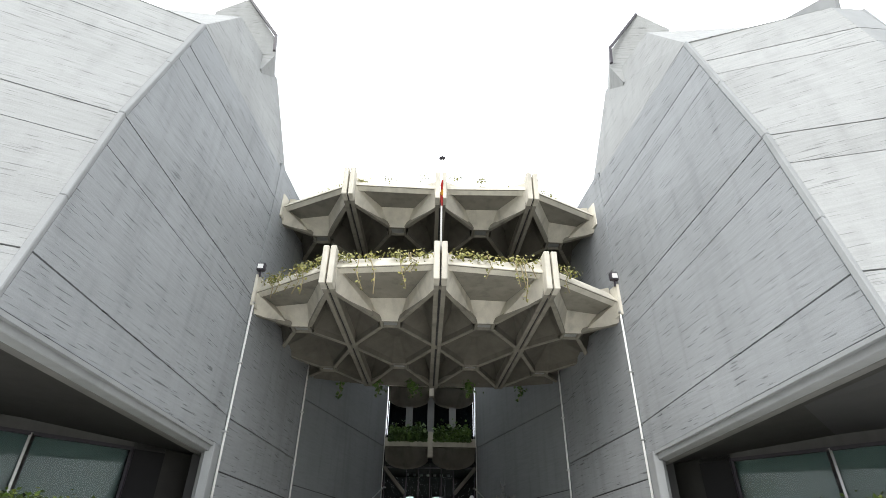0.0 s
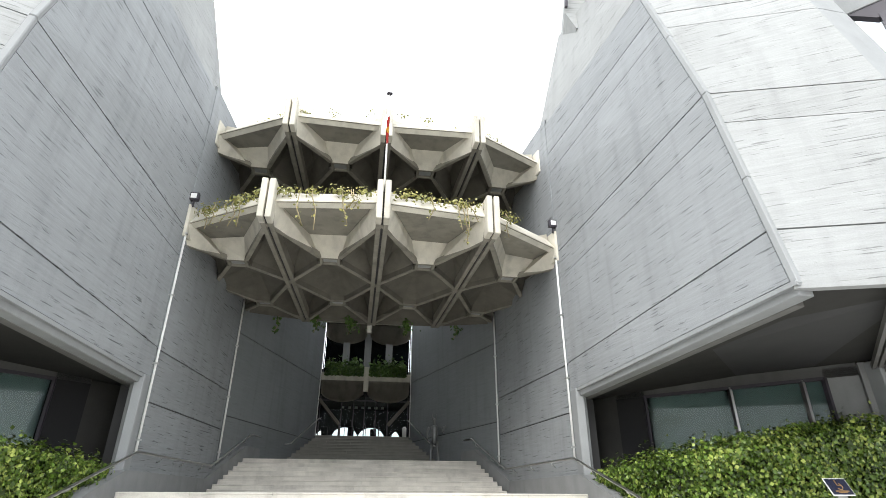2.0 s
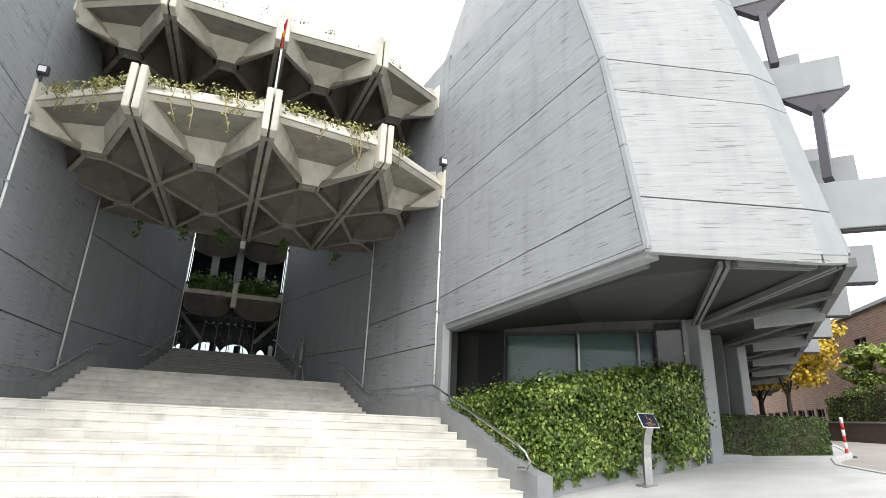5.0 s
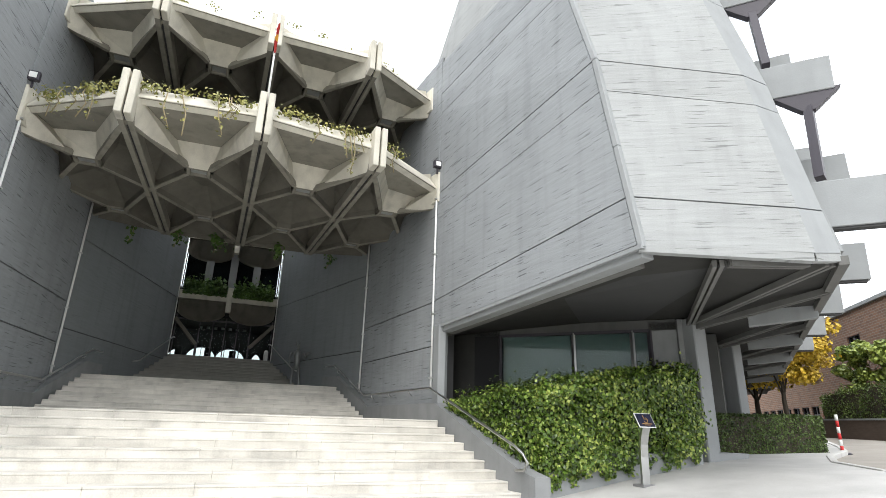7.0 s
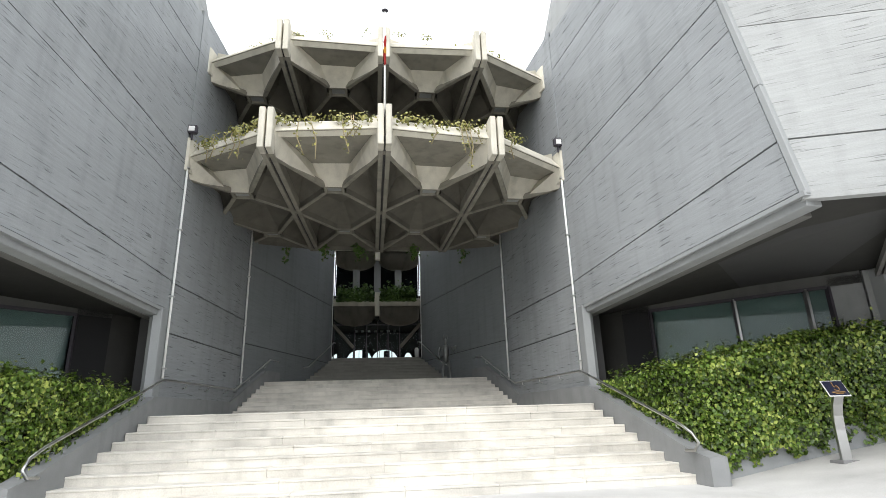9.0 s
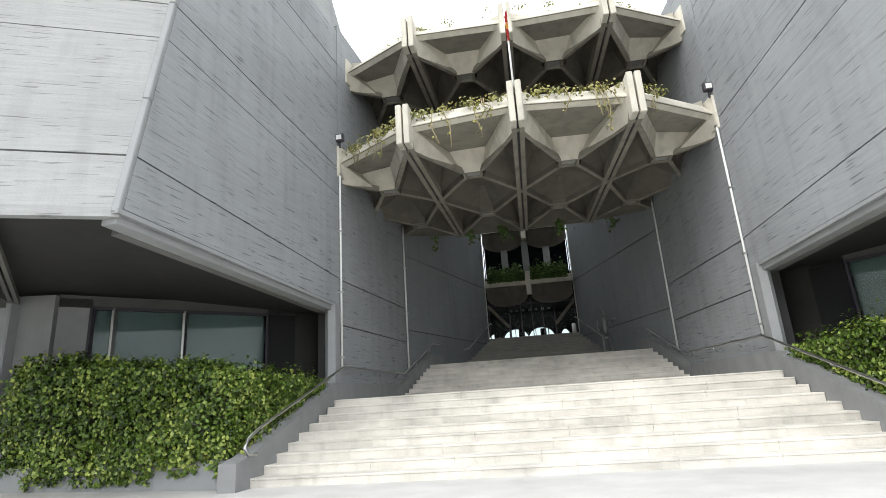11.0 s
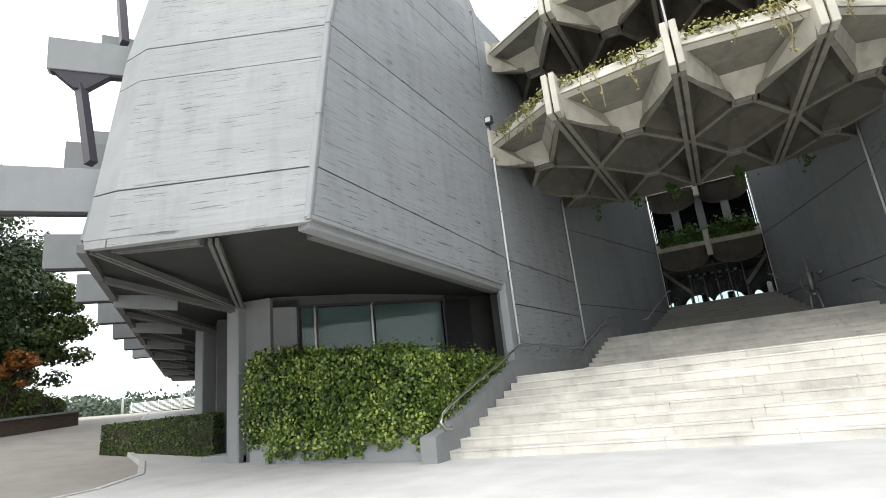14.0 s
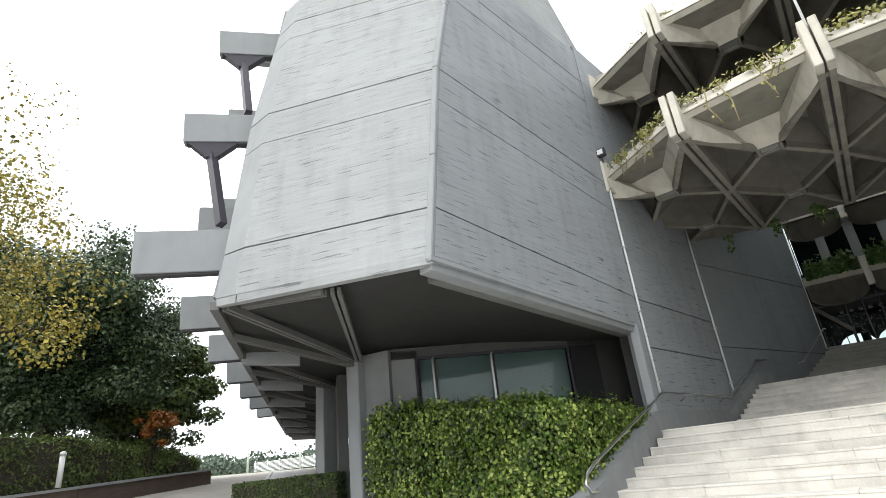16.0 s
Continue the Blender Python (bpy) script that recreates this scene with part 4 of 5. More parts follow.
    for a, b in zip(cuts, cuts[1:]):
        pa_, pb_ = g0.lerp(g1, a), g0.lerp(g1, b)
        part("window_pane", bar("window_pane", P(pa_ + Vector((0.06, 0.06, 3.05))), P(pb_ + Vector((0.06, 0.06, 3.05))), 0.02, 2.2, M_WINGLASS), win)
        part("blind", bar("blind", P(pa_ + Vector((0.2, 0.2, 3.05))), P(pb_ + Vector((0.2, 0.2, 3.05))), 0.02, 2.2, M_BLIND), win, "pale green-grey blind")
    for a in cuts:
        part("mullion", bar("mullion", P(g0.lerp(g1, a) + Vector((0, 0, 1.9))), P(g0.lerp(g1, a) + Vector((0, 0, 4.14))), 0.07, 0.12, M_STEEL if 0.15 < a < 0.8 else M_DARKMETAL, up=(0, 1, 0)), win)
    for z in (1.95, 4.13):
        part("window_rail", bar("window_rail", P(g0.lerp(g1, 0.12) + Vector((0, 0, z))), P(g0.lerp(g1, 0.86) + Vector((0, 0, z))), 0.09, 0.08, M_DARKMETAL), win)
    # jamb of the recess beside the steps
    part("jamb", prism("jamb", [mx(p, s) for p in ((5.68, 14.6), (5.9, 14.55), (5.98, 15.2), (5.68, 15.2))], 0, 4.3, M_EDGE, 0.02), W_)
    part("jamb", prism("jamb", [mx(p, s) for p in ((5.94, 14.75), (6.04, 14.75), (6.04, 15.3), (5.94, 15.3))], 0, 4.3, M_EDGE, 0.01), W_)


# ---- ivy planters beside the steps ----
def on_quad(rng, k, a, b, c, d, rough):
    """Random points on the quad a b c d, pushed in and out by rough; and the normal."""
    a, b, c, d = (np.array(p, float) for p in (a, b, c, d))
    u, v = rng.random((k, 1)), rng.random((k, 1))
    p = a * (1 - u) * (1 - v) + b * u * (1 - v) + c * u * v + d * (1 - u) * v
    n_ = np.cross(b - a, d - a)
    n_ /= np.linalg.norm(n_)
    lump = np.array([noise.noise(Vector(q) * 1.3) for q in p])[:, None]
    return p + n_ * (rng.normal(0, rough, (k, 1)) + lump * rough * 2.2), np.tile(n_, (k, 1))


for s in (1, -1):
    planter = thing("planter_wall", "low weathered concrete planter wall under the ivy", "planter", "ivy planters", "structure")
    ix, it = (11.0, 2.96) if s > 0 else (11.5, 2.72)      # outer end and top of the ivy
    ig = gz(ix * s)
    foot = [(6.22, 10.3), (ix, 10.4), (ix + 0.25, 12.2), (5.98, 14.3)]
    part("wall_body", prism("wall_body", [mx(p, s) for p in foot], -0.1, [0.55, ig + 0.45, ig + 0.45, 0.8], M_EDGE, 0.02), planter)
    ivy = thing("ivy_hedge", "dense glossy green ivy hanging over a concrete planter", "ivy", "ivy planters")
    core = [(6.4, 10.52), (ix - 0.15, 10.6), (ix, 12.0), (6.15, 14.15)]
    tops = [2.0, it - 0.26, it - 0.26, 2.0]
    part("woody_core", prism("woody_core", [mx(p, s) for p in core], 0.5, tops, M_BARK), ivy, "dark woody stems inside the ivy")
    rng = np.random.default_rng(11 + s)
    lo, hi = [0.42, ig + 0.3, ig + 0.3, 0.6], [2.22, it, it, 2.15]
    q = [(6.25, 10.32), (ix, 10.38), (ix + 0.25, 12.2), (6.0, 14.25)]
    faces = [((*q[0], lo[0]), (*q[1], lo[1]), (*q[1], hi[1]), (*q[0], hi[0]), 13000, 0.13),
             ((*q[0], hi[0]), (*q[1], hi[1]), (*q[2], hi[2]), (*q[3], hi[3]), 7500, 0.12),
             ((*q[1], lo[1]), (*q[2], lo[2]), (*q[2], hi[2]), (*q[1], hi[1]), 4600, 0.1),
             ((*q[3], 1.25), (*q[0], 0.55), (*q[0], hi[0]), (*q[3], hi[3]), 6800, 0.09)]
    P_, N_ = [], []
    for a, b, c, d, k, rough in faces:
        p, n_ = on_quad(rng, k, a, b, c, d, rough)
        P_.append(p), N_.append(n_)
    # loose shoots over the edges and along the top
    for i in range(46):
        t_ = rng.random()
        base = np.array([6.3 + (ix - 6.4) * t_, 10.4 + 0.05 * t_, 2.22 + (it - 2.22) * t_])
        h_ = rng.uniform(0.06, 0.3)
        k = int(8 + h_ * 70)
        P_.append(base + np.c_[rng.normal(0, 0.05, k), rng.normal(0, 0.05, k), rng.random(k) * h_])
        N_.append(np.tile((0, -0.6, 0.5), (k, 1)))
    for i in range(30):
        t_ = rng.random()
        base = np.array([6.3 + (ix - 6.4) * t_, 10.28 + 0.05 * t_, 0.42 + (ig - 0.12) * t_])
        h_ = rng.uniform(0.05, 0.3)
        k = int(9 + h_ * 90)
        P_.append(base + np.c_[rng.normal(0, 0.07, k), rng.normal(0, 0.04, k), -rng.random(k) * h_])
        N_.append(np.tile((0, -1.0, 0.2), (k, 1)))
    P_, N_ = np.vstack(P_), np.vstack(N_)
    P_[:, 0] *= s
    N_[:, 0] *= s
    N_ = N_ * np.where((N_ * (P_ - np.array([9 * s, 11.6, 1.2]))).sum(1) < 0, -1, 1)[:, None]
    lv = part("leaves", leaves("leaves", P_, N_, 0.044, M_IVY, 0.5, 3), ivy)
    lv["kind"] = "stuff"


# ---- clipped box hedges at the corners of the plaza ----
def box_hedge(a, b, depth, h, label, z0=0.0, k=16000, mat=None, group="clipped hedges"):
    hd_ = thing("clipped_hedge", label, "hedge", group)
    a, b = Vector(a), Vector(b)
    d = (b - a).normalized()
    o = Vector((-d.y, d.x)) * depth
    f = [a, b, b + o, a + o]
    ha, hb = h if isinstance(h, tuple) else (h, h)
    hs_ = [ha, hb, hb, ha]
    h = (ha + hb) / 2
    part("woody_core", prism("woody_core", [p + ((a + b + o) / 2 - p) * 0.03 for p in f], z0, [z0 + q - 0.05 for q in hs_], M_BARK), hd_)
    rng = np.random.default_rng(int(abs(a.x) * 10))
    P_, N_ = [], []
    L = (b - a).length
    tot = 2 * L * h + 2 * depth * h + L * depth
    cen = np.array([*((f[0] + f[2]) / 2), z0 + h / 2])
    quads = [((*f[i], z0 + 0.02), (*f[(i + 1) % 4], z0 + 0.02), (*f[(i + 1) % 4], z0 + hs_[(i + 1) % 4]), (*f[i], z0 + hs_[i])) for i in range(4)]
    quads.append(tuple((*p, z0 + q) for p, q in zip(f, hs_)))
    for q_ in quads:
        ar = np.linalg.norm(np.cross(np.subtract(q_[1], q_[0]), np.subtract(q_[3], q_[0])))
        p, n_ = on_quad(rng, int(k * ar / tot), *q_, 0.02 if ha == hb else 0.1)
        P_.append(p), N_.append(n_)
    P_, N_ = np.vstack(P_), np.vstack(N_)
    N_ = N_ * np.where((N_ * (P_ - cen)).sum(1) < 0, -1, 1)[:, None]
    lv = part("leaves", leaves("leaves", P_, N_, 0.031 if mat is None else 0.045, mat or M_BOX, 0.6, 5), hd_)
    lv["kind"] = "stuff"
    return hd_


box_hedge((13.5, 12.1), (16.4, 10.9), 1.0, 1.1, "low clipped dark green hedge beside the driveway", gz(15) - 0.05)
box_hedge((-17.6, 10.4), (-14.2, 11.6), 1.0, 1.15, "low clipped dark green hedge beside the driveway", gz(-15) - 0.05)


# ---- sign on a curved steel post ----
sg_ = thing("accessibility_sign", "dark blue sign plate on a curved brushed steel post", "sign")
SX, SY = 8.4, 9.55
SZ = gz(SX)
prof = [(0.0, SZ - 0.02), (0.0, SZ + 0.55), (-0.02, SZ + 0.8), (-0.07, SZ + 1.0), (-0.14, SZ + 1.16)]
V, F = [], []
for i, (dy, z) in enumerate(prof):
    for dx, e in ((-0.1, 0), (0.1, 0), (0.1, 0.06), (-0.1, 0.06)):
        V.append((SX + dx, SY + dy + e, z))
for i in range(len(prof) - 1):
    for k in range(4):
        F.append((4 * i + k, 4 * i + (k + 1) % 4, 4 * i + 4 + (k + 1) % 4, 4 * i + 4 + k))
F += [(0, 1, 2, 3), tuple(range(4 * len(prof) - 4, 4 * len(prof)))]
part("post", mesh_of("post", V, F, M_STEEL), sg_, "curved brushed steel post")
part("base_plate", block("base_plate", SX - 0.2, SX + 0.2, SY - 0.12, SY + 0.2, SZ - 0.03, SZ + 0.02, M_GREYMETAL, 0.004), sg_)
def tilt_plate(name, x0, x1, v0, v1, lift, mat, parent, label=""):
    c0, up_, n_ = Vector((SX, SY - 0.2, SZ + 1.1)), Vector((0, 0.5, 0.866)), Vector((0, -0.866, 0.5))
    q_ = [c0 + Vector((x * 0.7, 0, 0)) + up_ * (v * 0.7 + 0.05) + n_ * lift for x, v in ((x0, v0), (x1, v0), (x1, v1), (x0, v1))]
    return part(name, slab(name, q_, 0.012, mat, toward=c0 + n_ * 9), parent, label)
tilt_plate("frame", -0.32, 0.32, 0.0, 0.48, 0.0, M_WHITE, sg_, "pale sign frame")
tilt_plate("face", -0.295, 0.295, 0.03, 0.455, 0.01, M_NAVY, sg_, "dark blue sign face")
for x0, x1, v0, v1 in ((-0.19, 0.19, 0.1, 0.125), (-0.12, 0.12, 0.065, 0.08)):
    tilt_plate("print_bar", x0, x1, v0, v1, 0.019, M_GOLD, sg_)
c0, up_, n_ = Vector((SX, SY - 0.2, SZ + 1.1)), Vector((0, 0.5, 0.866)), Vector((0, -0.866, 0.5))
ringp = [c0 + n_ * 0.024 + Vector((0.06 * math.cos(a), 0, 0)) + up_ * (0.22 + 0.06 * math.sin(a)) for a in np.linspace(-2.6, 1.2, 14)]
part("symbol_ring", tube("symbol_ring", ringp, 0.008, M_GOLD, 6), sg_)
part("symbol_stroke", tube("symbol_stroke", [c0 + n_ * 0.024 + Vector((-0.025, 0, 0)) + up_ * 0.34, c0 + n_ * 0.024 + Vector((-0.025, 0, 0)) + up_ * 0.245, c0 + n_ * 0.024 + Vector((0.04, 0, 0)) + up_ * 0.235], 0.009, M_GOLD, 6), sg_)

# ---- bronze statue on the upper landing ----
def join_tubes(name, runs, mat):
    bm = bmesh.new()
    for pts, rad in runs:
        me = tube("limb", pts, [r_ * 0.62 for r_ in rad], mat, 10)
        bm.from_mesh(me)
        bpy.data.meshes.remove(me)
    return finish(name, bm, mat, True)
TX, TY, TZ = 3.12, 25.0, TOP
def tp(x, y, z):
    return (TX + x, TY + y, TZ + z)
statue = part("statue", join_tubes("statue", [
    ([tp(-0.2, 0, 0.0), tp(-0.17, 0, 0.1), tp(-0.16, 0, 0.5), tp(-0.1, 0.02, 0.95)], [0.1, 0.08, 0.1, 0.13]),
    ([tp(0.2, -0.04, 0.0), tp(0.18, -0.03, 0.1), tp(0.16, 0, 0.5), tp(0.1, 0.02, 0.95)], [0.1, 0.08, 0.1, 0.13]),
    ([tp(0, 0, 0.85), tp(0, 0, 1.1), tp(0, 0, 1.4), tp(0, 0, 1.6), tp(0, 0, 1.66)], [0.18, 0.2, 0.25, 0.23, 0.09]),
    ([tp(0, 0, 1.62), tp(0, -0.01, 1.72), tp(0, -0.02, 1.84), tp(0, -0.02, 1.95)], [0.07, 0.1, 0.11, 0.05]),
    ([tp(-0.07, 0, 1.88), tp(-0.09, 0, 2.02), tp(-0.1, 0, 2.14)], [0.05, 0.035, 0.015]),
    ([tp(0.07, 0, 1.88), tp(0.09, 0, 2.02), tp(0.08, 0, 2.12)], [0.05, 0.035, 0.015]),
    ([tp(-0.24, 0, 1.55), tp(-0.34, 0.02, 1.3), tp(-0.3, -0.08, 1.02)], [0.09, 0.075, 0.05]),
    ([tp(0.24, 0, 1.55), tp(0.38, -0.04, 1.36), tp(0.42, -0.2, 1.52)], [0.09, 0.075, 0.055]),
    ([tp(0.3, -0.2, 1.5), tp(0.5, -0.22, 1.58)], [0.09, 0.07]),
], M_BRONZE))
tagged(statue, "dark grey standing bronze figure on the stone landing", "statue")

# ---- floodlights at the ends of the lower balcony ----
for s in (1, -1):
    fl = thing("floodlight", "small square floodlight on the balcony corner", "floodlight", "floodlights")
    c = Vector((5.6 * s, 14.95, 9.68))
    part("case", block("case", c.x - 0.14, c.x + 0.14, c.y - 0.1, c.y + 0.06, c.z - 0.14, c.z + 0.12, M_DARKMETAL, 0.02), fl)
    part("lens", block("lens", c.x - 0.085, c.x + 0.085, c.y - 0.115, c.y - 0.1, c.z - 0.09, c.z + 0.07, M_WHITE, 0.005), fl, "pale lens")
    part("bracket", block("bracket", c.x - 0.02, c.x + 0.02, c.y - 0.02, c.y + 0.04, 9.35, c.z - 0.14, M_DARKMETAL, 0), fl)

# ---- flagpole with a furled flag ----
fp = thing("flagpole", "thin steel flagpole with a limp red and yellow flag", "flagpole")
part("pole", tube("pole", [(0, 12.95, 9.2), (0, 12.95, 12.66)], [0.03, 0.022], M_CONDUIT, 8), fp)
part("finial", tube("finial", [(0, 12.95, 12.63), (0, 12.95, 12.67), (0, 12.95, 12.71)], [0.03, 0.1, 0.03], M_DARKMETAL, 10), fp)
rng = np.random.default_rng(5)
for k, (mat, zz) in enumerate(((M_FLAGRED, (11.75, 11.35)), (M_FLAGYELLOW, (11.37, 11.15)), (M_FLAGRED, (11.17, 10.8)))):
    bm = bmesh.new()
    rows_ = []
    for j in range(9):
        z = zz[0] + (zz[1] - zz[0]) * j / 8
        row = []
        for i in range(9):
            a = i / 8
            row.append(bm.verts.new((0.03 - 0.04 * a + 0.04 * math.sin(a * 9 + j * 0.5 + k) * (0.4 + 0.6 * a), 12.9 - 0.13 * a + 0.04 * math.cos(a * 11 + j * 0.8), z - 0.1 * a)))
        rows_.append(row)
    for j in range(8):
        for i in range(8):
            bm.faces.new((rows_[j][i], rows_[j][i + 1], rows_[j + 1][i + 1], rows_[j + 1][i]))
    part("cloth", finish("cloth", bm, mat, True), fp, "yellow flag stripe" if k == 1 else "red flag stripe")

# ---- creepers on the balconies ----
def creeper(name, pts, spread, count, size, mat, label, strands=(), seed=1):
    c = thing(name, label, "creeper", "balcony creepers")
    rng = np.random.default_rng(seed)
    P_ = []
    for (x, y, z), k in zip(pts, count):
        P_.append(np.array([x, y, z]) + rng.normal(0, 1, (k, 3)) * spread)
    for st, n_ in strands:
        part("strand", tube("strand", st, 0.016, M_STEM, 5), c, "thin dry hanging stem")
        st = np.array(st)
        for i in range(n_):
            a = rng.random() * (len(st) - 1)
            i0 = int(a)
            P_.append((st[i0] + (st[min(i0 + 1, len(st) - 1)] - st[i0]) * (a - i0) + rng.normal(0, 0.05, 3))[None])
    P_ = np.vstack(P_)
    lv = part("leaves", leaves("leaves", P_, np.tile((0, -0.7, 0.4), (len(P_), 1)), size, mat, 0.8, seed), c)
    lv["kind"] = "stuff"
    return c


lipz = Z_LOW + 1.05
def lip_at(x):
    return np.interp(abs(x), [0, 3.1, 5.8], [12.9, 13.3, 15.1])
rng = np.random.default_rng(21)
for x0, x1, seed in ((-5.4, -3.35, 1), (-2.8, -0.3, 2), (0.4, 2.8, 3), (3.35, 4.4, 4)):
    pts = [(x, lip_at(x) + 0.16 + 0.6 * dz, lipz + dz) for x, dz in zip(rng.uniform(x0, x1, 14 if seed < 4 else 4), rng.uniform(-0.22, 0.02, 14))]
    strands = []
    for i in range(5 if seed < 4 else 1):
        x = rng.uniform(x0 + 0.2, x1 - 0.2)
        y = lip_at(x) - 0.1
        L = rng.uniform(0.7, 1.5)
        strands.append(([(x, y + 0.3, lipz + 0.02), (x + 0.03, y - 0.02, lipz - 0.36), (x + rng.uniform(-0.1, 0.2), y, lipz - L * 0.6), (x + rng.uniform(-0.1, 0.25), y + 0.03, lipz - L)], int(4 + L * 16)))
    creeper("creeper", pts, np.array([0.16, 0.06, 0.08]), [26] * len(pts), 0.042, M_IVYDRY, "sparse yellow-green creeper trailing over the concrete parapet", strands, seed)
for x0, x1, seed in ((-2.7, -0.4, 5), (0.4, 2.7, 6), (-5.0, -3.4, 7), (3.4, 4.6, 8)):
    pts = [(x, lip_at(x) + 1.35, Z_UP + 0.86 + rng.uniform(-0.02, 0.1)) for x in rng.uniform(x0, x1, 6)]
    creeper("creeper", pts, np.array([0.14, 0.08, 0.07]), [16] * 6, 0.04, M_IVYDRY, "thin dry plants along the upper parapet", (), seed)
for x, seed in ((-2.35, 31), (-0.9, 32), (1.45, 33), (3.6, 34), (-3.9, 35)):
    strands = [([(x, 22.3, 8.5), (x + 0.1, 22.3, 8.1), (x - 0.05, 22.35, 7.75)], 26)]
    creeper("creeper", [(x, 22.3, 8.35), (x + 0.15, 22.3, 8.1)], np.array([0.16, 0.1, 0.14]), [36, 24] if abs(x) < 2.5 else [8, 6], 0.075, M_GRASS, "dark leafy creeper hanging under the balcony", strands, seed)


# ---- trees ----
def tree(name, label, x, y, height, crown, clumps, leaf, mat, seed, trunk=0.2, low=0.35, per=260, squash=0.8, z0=0.0, category="tree"):
    t_ = thing(name, label, category, "trees")
    z0 = z0 + gz(x)
    rng = np.random.default_rng(seed)
    top = np.array([x, y, z0 + height * 0.62])
    spine = [(x, y, z0 - 0.1), (x + rng.normal(0, 0.1), y + rng.normal(0, 0.1), z0 + height * 0.25), tuple(top)]
    part("trunk", tube("trunk", spine, [trunk * 1.25, trunk * 0.9, trunk * 0.4], M_BARK, 9), t_)
    P_, N_ = [], []
    cen = np.array([x, y, z0 + height * (low + 1) / 2])
    for i in range(clumps):
        v = rng.normal(0, 1, 3)
        v /= np.linalg.norm(v)
        r_ = rng.random() ** 0.45
        c = cen + v * np.array([crown, crown, height * (1 - low) / 2 * squash / 0.8]) * r_ * rng.uniform(0.75, 1.08)
        if i < 14:
            a = np.array(spine[1]) + (top - np.array(spine[1])) * rng.random()
            m_ = (a + c) / 2 + rng.normal(0, 0.2, 3)
            part("limb", tube("limb", [tuple(a), tuple(m_), tuple(c)], [trunk * 0.42, trunk * 0.26, trunk * 0.08], M_BARK, 6), t_)
        k = int(per * rng.uniform(0.5, 1.3))
        w = rng.normal(0, 1, (k, 3))
        w /= np.linalg.norm(w, axis=1)[:, None]
        sz = crown * rng.uniform(0.16, 0.3)
        w2 = w * (rng.random((k, 1)) ** 0.4) * sz * np.array([1.15, 1.15, 0.75])
        P_.append(c + w2), N_.append(w + np.array([0, 0, 0.5]))
    cr = part("crown", leaves("crown", np.vstack(P_), np.vstack(N_), leaf, mat, 0.6, seed), t_)
    return t_


def polar(az, dist):
    return dist * math.sin(radians(az)), dist * math.cos(radians(az))


x, y = polar(-73.5, 30)
tree("broadleaf_tree", "large dark green broadleaf tree behind the hedge", x, y, 11.2, 5.0, 150, 0.085, M_TREEDARK, 1, 0.35, 0.12, 640)
x, y = polar(-66.3, 33)
tree("broadleaf_tree", "smaller green tree at the driveway edge", x, y, 8.2, 3.2, 120, 0.10, M_TREEMID, 2, 0.2, 0.12, 330)
x, y = polar(-80.0, 31)
tree("broadleaf_tree", "dark green broadleaf tree behind the hedge", x, y, 11.0, 4.6, 90, 0.085, M_TREEDARK, 3, 0.3, 0.12, 560)
x, y = polar(-83.2, 19)
tree("honey_locust_tree", "tall airy tree turning yellow in autumn", x, y, 12.0, 4.2, 84, 0.055, M_TREEMIX, 4, 0.2, 0.16, 260)
x, y = polar(-65.6, 28)
tree("shrub", "small rusty orange shrub above the hedge", x, y, 3.4, 0.9, 16, 0.08, M_RUST, 5, 0.05, 0.5, 120, category="shrub")
x, y = polar(54.2, 33)
tree("autumn_tree", "small tree with bright yellow autumn leaves", x, y, 6.6, 2.7, 80, 0.10, M_TREEYELLOW, 6, 0.12, 0.36, 230)
x, y = polar(52.0, 37)
tree("autumn_tree", "yellowing green tree beside the brick building", x, y, 6.2, 2.2, 40, 0.11, M_TREEMIX, 7, 0.15, 0.35, 170)
for az, dist, h_, cr_, seed in ((60.0, 37, 5.6, 1.7, 8), (62.5, 36, 5.0, 1.5, 9), (65.5, 35, 5.4, 1.6, 10)):
    x, y = polar(az, dist)
    tree("shrub", "leafy light green shrub behind the hedge", x, y, h_, cr_, 26, 0.1, M_TREEGREEN, seed, 0.06, 0.35, 170, category="shrub")


# ---- retaining walls with hedges on top ----
def bank(pts, wall_h, hedge_h, label, seed):
    w = thing("retaining_wall", "low dark brick retaining wall along the driveway", "wall", kind="structure")
    for (a, b) in zip(pts, pts[1:]):
        part("wall_part", bar("wall_part", (*a, gz(a[0]) + wall_h / 2 - 0.15), (*b, gz(b[0]) + wall_h / 2 - 0.15), 0.4, wall_h, M_BRICKWALL), w)
        part("coping", bar("coping", (*a, gz(a[0]) + wall_h - 0.12), (*b, gz(b[0]) + wall_h - 0.12), 0.5, 0.08, M_EDGE), w)
    for i, (a, b) in enumerate(zip(pts, pts[1:])):
        ha, hb = hedge_h[i], hedge_h[i + 1]
        d = (Vector(b) - Vector(a)).normalized()
        o = Vector((-d.y, d.x)) * 0.5
        if (Vector(a) + o).length < Vector(a).length:
            a, b, ha, hb = b, a, hb, ha
            o = -o
        box_hedge(Vector(a) + o, Vector(b) + o, 1.4, (ha, hb), label, gz(a[0]) + wall_h - 0.35, 13000, M_BANKHEDGE, "bank hedges")


